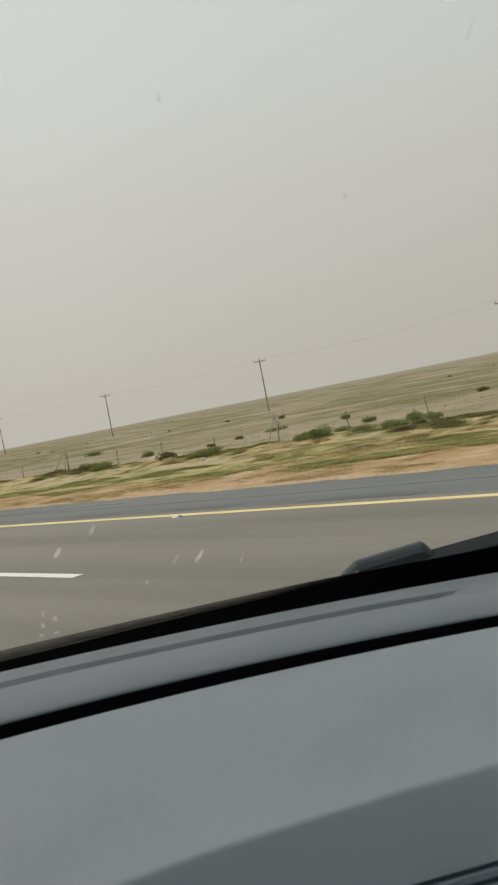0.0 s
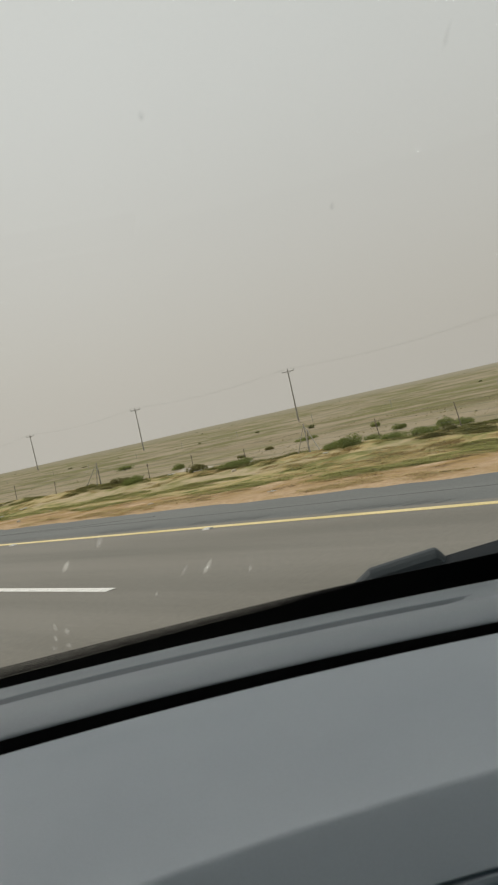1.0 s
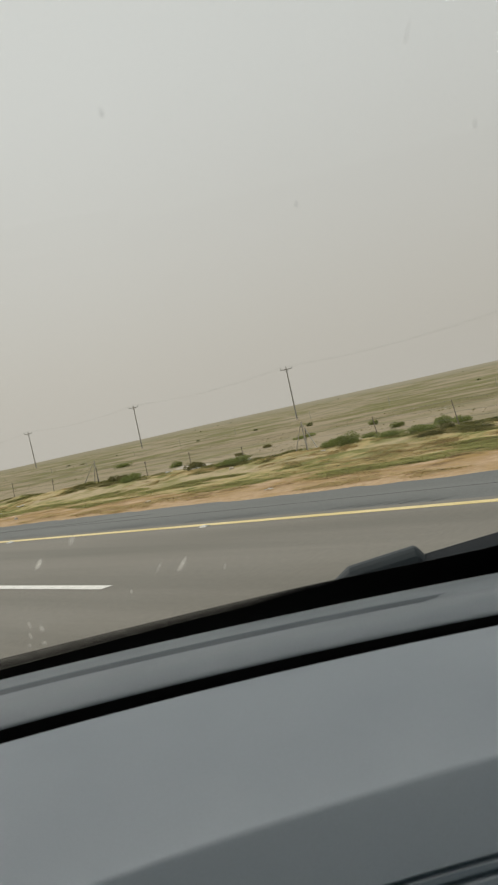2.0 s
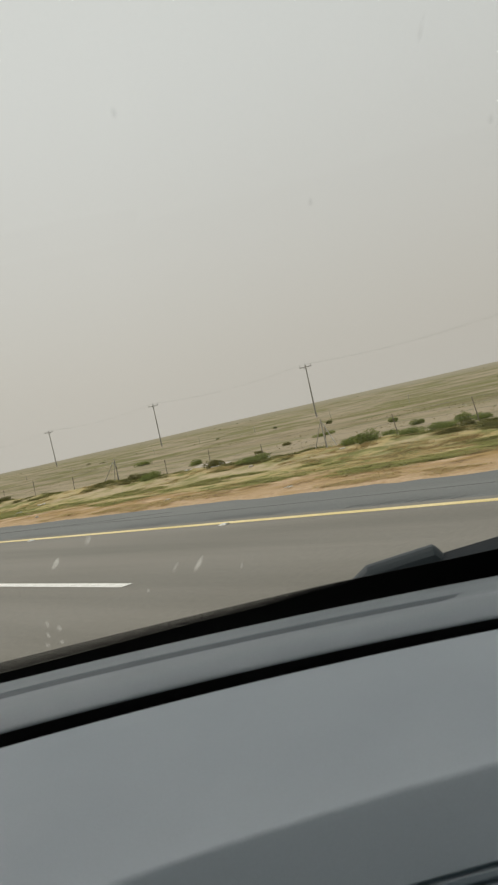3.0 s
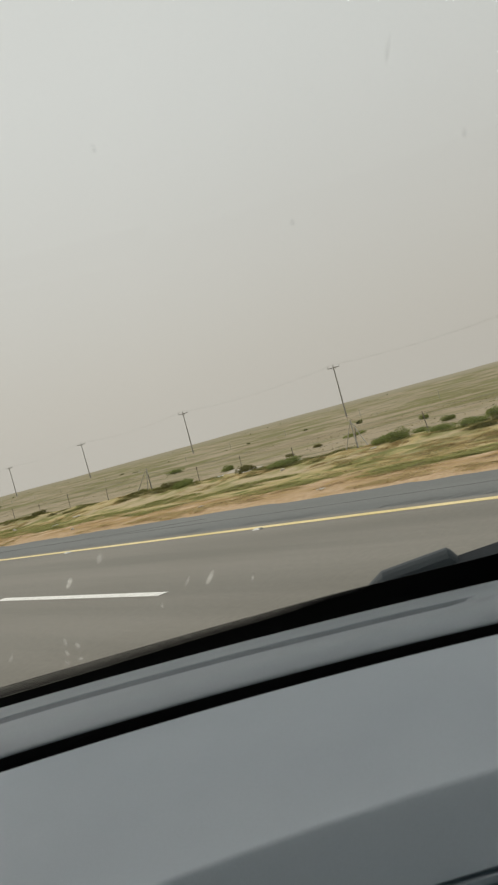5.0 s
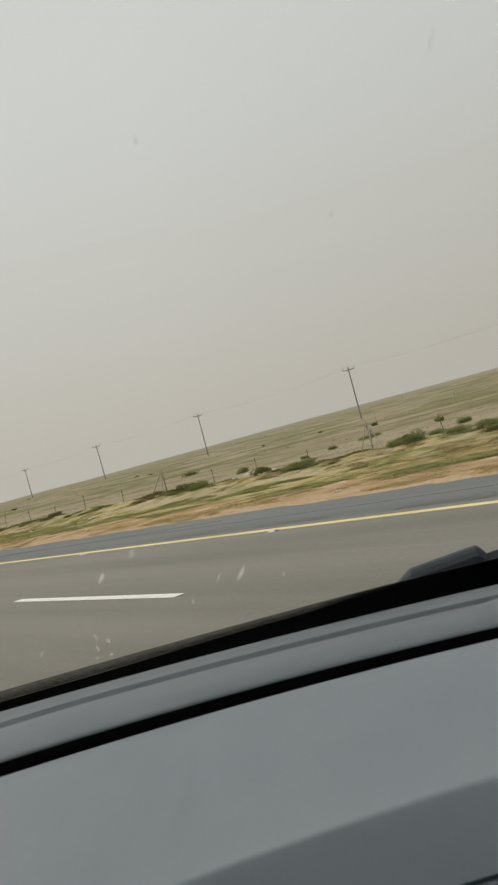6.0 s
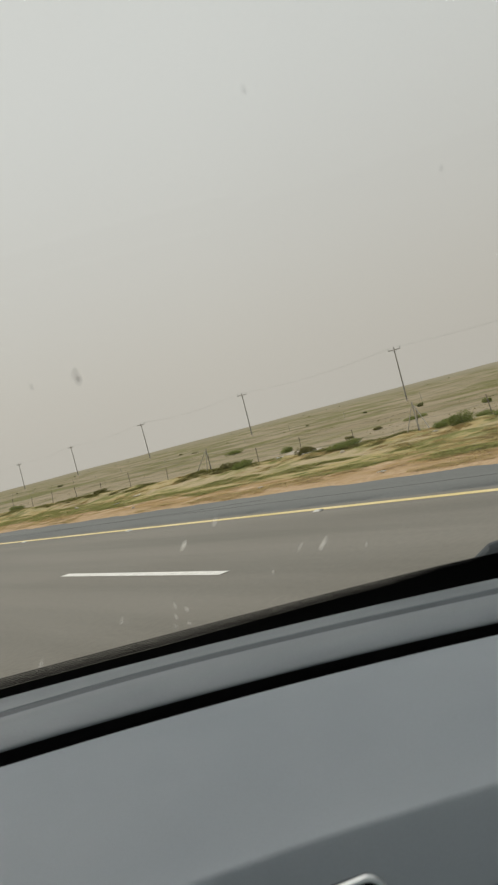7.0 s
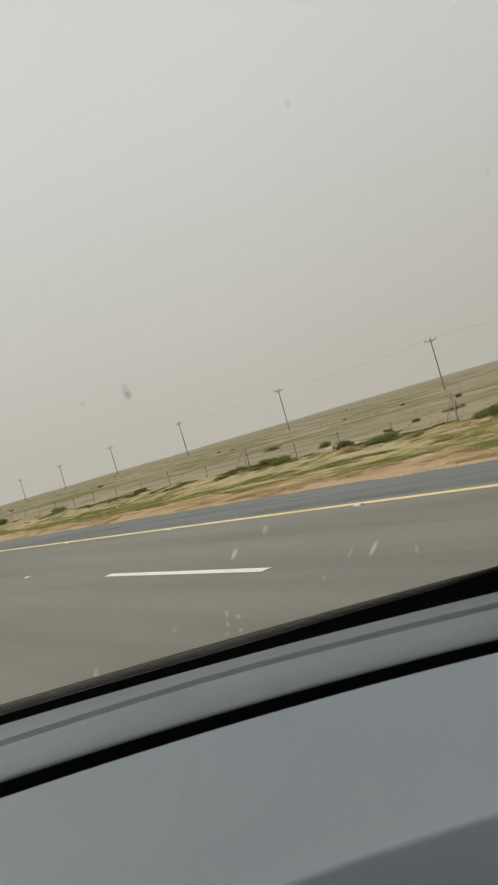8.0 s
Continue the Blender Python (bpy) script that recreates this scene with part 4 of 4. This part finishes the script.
for i, (s, z, w, t, tilt) in enumerate(((-0.050, 1.497, 0.0028, 0.0060, 36), (-0.169, 1.530, 0.0026, 0.0046, 36))):
    splash("splash", s, z, w, t, tilt, SMEAR_PALE, "pale dried splash", 3 + i)
faint = ((-0.203, 1.450, 0.0018, 0.0024, 0), (-0.190, 1.4495, 0.0018, 0.0024, 0), (-0.199, 1.460, 0.0012, 0.0034, 0), (-0.196, 1.472, 0.0012, 0.004, 0), (-0.187, 1.465, 0.0016, 0.0034, 0), (-0.247, 1.472, 0.0016, 0.0034, 30),
         (-0.332, 1.447, 0.0018, 0.0056, 25), (-0.439, 1.557, 0.0022, 0.0034, 0), (-0.441, 1.5436, 0.0018, 0.0034, 20), (-0.071, 1.499, 0.0014, 0.0044, 35), (-0.135, 1.545, 0.002, 0.004, 30), (-0.1, 1.482, 0.001, 0.0024, 10), (-0.012, 1.486, 0.001, 0.0034, 20))
for i, (s, z, w, t, tilt) in enumerate(faint):
    splash("speck", s, z, w * 1.4, t * 1.2, tilt, SMEAR_FAINT, "faint dried speck", 20 + i)
splash("dark_speck", -0.3575, 1.7575, 0.0032, 0.0052, 25, SMEAR_DARK, "dark dried speck", 51)
splash("dark_speck", -0.199, 1.675, 0.0033, 0.0050, 2, SMEAR_DARK, "dark dried speck", 50)
for i, (s, z, w, t, tilt) in enumerate(((0.1986, 1.792, 0.002, 0.005, 30), (0.2406, 1.749, 0.002, 0.0024, 0), (0.107, 1.7324, 0.002, 0.002, 0), (-0.015, 1.79, 0.002, 0.002, 0), (-0.235, 1.677, 0.002, 0.0028, 0))):
    splash("dim_speck", s, z, w, t, tilt, SMEAR_DIM, "dim dried speck", 60 + i)

# cowl and wiper cap beyond the glass
WEDGE_D = 0.97
CAP_A, CAP_B = 0.088, 0.181


def cap_loop(s):
    """Section of the wiper cap: its near side, its top, its far side."""
    t = (s - CAP_A) / (CAP_B - CAP_A)
    if t < 0.17:
        top = 1.4135 + 0.0115 * (t / 0.17)
    elif t < 0.9:
        top = 1.425 + 0.0082 * ((t - 0.17) / 0.73)
    else:
        top = 1.4332 - 0.0120 * ((t - 0.9) / 0.1) ** 1.5
    return [place(s, d, z) for d, z in ((WEDGE_D - 0.010, 1.36), (WEDGE_D - 0.009, top - 0.0100), (WEDGE_D - 0.006, top - 0.0045), (WEDGE_D - 0.003, top - 0.0012), (WEDGE_D + 0.003, top), (WEDGE_D + 0.025, top - 0.006), (WEDGE_D + 0.03, 1.36))]


part("wiper_cap", extruded(bmesh.new(), cap_loop, [CAP_A + (CAP_B - CAP_A) * k / 30 for k in range(31)]), COWL_PLASTIC, car, "dark grey plastic wiper cap")
part("wiper_arm", extruded(bmesh.new(), lambda s: [place(s, d, z) for d, z in ((0.944, 1.372), (0.944, 1.408 + 0.35 * (s - 0.075)), (0.951, 1.408 + 0.35 * (s - 0.075)), (0.951, 1.372))], [0.073 + 0.03 * k / 6 for k in range(7)]), COWL_PLASTIC, car, "dark grey end of the wiper arm")
part("cowl", extruded(bmesh.new(), lambda s: [place(s, d, z) for d, z in ((0.935, 1.25), (0.94, 1.388), (0.952, 1.413 + 0.10 * (s - 0.181)), (0.972, 1.4215 + 0.11 * (s - 0.181)), (0.99, 1.40), (1.0, 1.25))], [0.170 + 0.4 * k / 20 for k in range(21)]), COWL_DARK, car, "dark plastic cowl strip", smooth=True)

# chrome-rimmed display let into the lower dashboard
bm = bmesh.new()


def display_ring(out, grow):
    """Corners of the display, following the slope of the dashboard's face."""
    pts = []
    for cs, cz, a0 in ((-0.070, -0.034, 0), (-0.34, -0.034, 90), (-0.34, -0.15, 180), (-0.070, -0.15, 270)):
        for k in range(11):
            a = radians(a0 + 9 * k)
            s, h = cs + (0.014 + grow) * math.cos(a), cz + (0.014 + grow) * math.sin(a)
            z = crease_rise(s) + h + 0.0012 + 0.022 * (s + 0.07)
            pts.append(place(s, 0.449 + (h + 0.014) * 0.45 - out, z))
    return pts


for a, b, c, d in (((0.0, 0.0), (0.0035, 0.0002), (0.0032, 0.0017), (0.0, 0.0022)),):
    rings = [[bm.verts.new(p) for p in display_ring(*q)] for q in (a, b, c, d)]
    n = len(rings[0])
    for i in range(4):
        u, v = rings[i], rings[(i + 1) % 4]
        for j in range(n):
            bm.faces.new((u[j], u[(j + 1) % n], v[(j + 1) % n], v[j]))
bmesh.ops.recalc_face_normals(bm, faces=bm.faces)
bm2 = bmesh.new()
front = [bm2.verts.new(p) for p in display_ring(0.003, 0.0005)]
back = [bm2.verts.new(p) for p in display_ring(-0.03, 0.0005)]
bm2.faces.new(front)
bm2.faces.new(back[::-1])
for j in range(len(front)):
    k = (j + 1) % len(front)
    bm2.faces.new((front[j], back[j], back[k], front[k]))
bmesh.ops.recalc_face_normals(bm2, faces=bm2.faces)
display = part("display", bm2, SCREEN, car, "glossy black display")
part("rim", bm, CHROME, display, "satin chrome rim", smooth=False)

# unseen shell that closes the cabin: roof, pillars, doors with window openings, back, floor, bonnet
base_right, base_left = windscreen(S_RIGHT, 1.30), windscreen(S_LEFT, 1.30)
top_line = [windscreen(s, GLASS_TOP, 0.0) for s in STATIONS[::3]]
bm = bmesh.new()
rows = []
for k in range(13):
    t = k / 12
    row = []
    for p in top_line:
        y = p.y + (-1.85 - p.y) * t
        crown = 0.05 * math.sin(math.pi * min(1, max(0, t))) * (1 - ((p.x - 0.05) / 1.1) ** 2)
        row.append((p.x, y, GLASS_TOP + crown))
    row.append((base_right.x + 0.1, row[-1][1] - 0.05, GLASS_TOP))
    rows.append(row)
sheet(bm, rows)
bmesh.ops.recalc_face_normals(bm, faces=bm.faces)
bmesh.ops.solidify(bm, geom=bm.faces[:], thickness=-0.05)
part("roof", bm, LINING, car, "pale fabric roof lining", smooth=True)
right_end, left_end = top_line[-1], top_line[0]
for nm, a, b in (("pillar", base_right, right_end), ("pillar", base_left, left_end)):
    bm = bmesh.new()
    tube(bm, a, b + Vector((0, 0, 0.03)), 0.055, 0.045, 10)
    part(nm, bm, LINING, car, smooth=True)


def side_outline(y_end):
    """Side panel seen from the side: sill, two wheel arches, belt line and wing."""
    pts = [(-1.92, 0.5), (-1.86, 0.42)]
    for yc in (-1.2, 1.45):
        pts += [(yc - 0.43 * math.cos(a), 0.40 + 0.43 * math.sin(a)) for a in [math.pi * k / 14 for k in range(15)]]
    pts += [(2.04, 0.42), (2.12, 0.55), (2.13, 0.9), (2.05, 1.0), (y_end + 0.5, 1.17), (y_end + 0.1, 1.27), (-1.9, 1.30), (-1.95, 1.1)]
    return pts


for side, end in ((1, base_right), (-1, base_left)):
    x = end.x + 0.02 * side
    lo, hi = min(x, x + 0.09 * side), max(x, x + 0.09 * side)
    bm = bmesh.new()
    outline = side_outline(end.y)
    near, far = [[bm.verts.new((q, y, z)) for y, z in outline] for q in (lo, hi)]
    bm.faces.new(near)
    bm.faces.new(far[::-1])
    for k in range(len(outline)):
        n = (k + 1) % len(outline)
        bm.faces.new((near[k], far[k], far[n], near[n]))
    bmesh.ops.recalc_face_normals(bm, faces=bm.faces)
    panel = part("side_panel", bm, CAR_PAINT, car, "white painted side panel")
    part("door_lining", box(bmesh.new(), (lo - 0.035 if side > 0 else hi, -1.8, 0.45), (lo if side > 0 else hi + 0.035, end.y - 0.05, 1.27), 0.012), LINING, panel)
    part("window_frame", box(bmesh.new(), (lo, -1.85, GLASS_TOP - 0.10), (hi, end.y - 0.3, GLASS_TOP + 0.02), 0.03), LINING, panel)
    for y in (-1.88, -0.75):
        part("door_pillar", box(bmesh.new(), (lo, y, 1.27), (hi, y + 0.12, GLASS_TOP - 0.08), 0.02), LINING, panel)
    for y0, y1 in ((-1.75, -0.76), (-0.62, end.y - 0.3)):
        part("side_window", box(bmesh.new(), ((lo + hi) / 2 - 0.003, y0, 1.28), ((lo + hi) / 2 + 0.003, y1, GLASS_TOP - 0.1)), TINTED, panel, "tinted side window")
    for y in (-1.2, 1.45):
        bm = bmesh.new()
        tube(bm, (x - 0.03 * side, y, 0.36), (x + 0.105 * side, y, 0.36), 0.36, n=36)
        bmesh.ops.bevel(bm, geom=[ed for ed in bm.edges if ed.calc_face_angle(0) > 1], offset=0.04, segments=3, affect="EDGES")
        wheel = part("wheel", bm, TYRE, car, "dusty black tyre", smooth=True)
        part("rim", tube(bmesh.new(), (x + 0.085 * side, y, 0.36), (x + 0.113 * side, y, 0.36), 0.23, 0.20, 24), STEEL, wheel)
xl, xr = base_left.x - 0.11, base_right.x + 0.11
# unseen back with a window added so light reaches the lower dashboard
bm = box(bmesh.new(), (xl, -1.95, 0.42), (xr, -1.86, 1.28), 0.02)
for lo, hi in (((xl, -1.95, 1.26), (xl + 0.12, -1.86, GLASS_TOP)), ((xr - 0.12, -1.95, 1.26), (xr, -1.86, GLASS_TOP)), ((xl, -1.948, GLASS_TOP - 0.12), (xr, -1.862, GLASS_TOP))):
    box(bm, lo, hi, 0.01)
tailgate = part("tailgate", bm, LINING, car, "unseen pale tailgate with an added rear window")
part("rear_window", box(bmesh.new(), (xl + 0.11, -1.908, 1.27), (xr - 0.11, -1.902, GLASS_TOP - 0.11)), TINTED, tailgate, "unseen tinted rear window added to light the dashboard")
part("cabin_floor", box(bmesh.new(), (xl, -1.86, 0.36), (xr, 2.0, 0.44), 0.01), LINING, car)
bm = bmesh.new()
rows = []
for k in range(9):
    t = k / 8
    row = []
    for s in STATIONS[::5]:
        p = place(s, 1.0, 0)
        y = p.y + (2.05 - p.y) * t
        row.append((p.x, y, 1.27 - 0.20 * (y - 0.2) / 1.85 - 0.05 * t * t))
    rows.append(row)
sheet(bm, rows)
bmesh.ops.recalc_face_normals(bm, faces=bm.faces)
bmesh.ops.solidify(bm, geom=bm.faces[:], thickness=0.02)
part("bonnet", bm, CAR_PAINT, car, "white painted bonnet", smooth=True)
part("front_panel", box(bmesh.new(), (xl, 2.05, 0.45), (xr, 2.13, 0.99), 0.03), CAR_PAINT, car)

bm = box(bmesh.new(), (-0.12, 0.462, 1.9405), (0.165, 0.492, 2.004), 0.012)
mirror = part("rear_view_mirror", bm, DARK_PLASTIC, car, "dark rear-view mirror housing", smooth=True)
part("mirror_stem", tube(bmesh.new(), (0.01, 0.48, 1.98), (0.01, 0.51, 2.06), 0.012), DARK_PLASTIC, mirror)
part("mirror_glass", box(bmesh.new(), (-0.11, 0.459, 1.949), (0.155, 0.4625, 1.996), 0.001), CHROME, mirror)
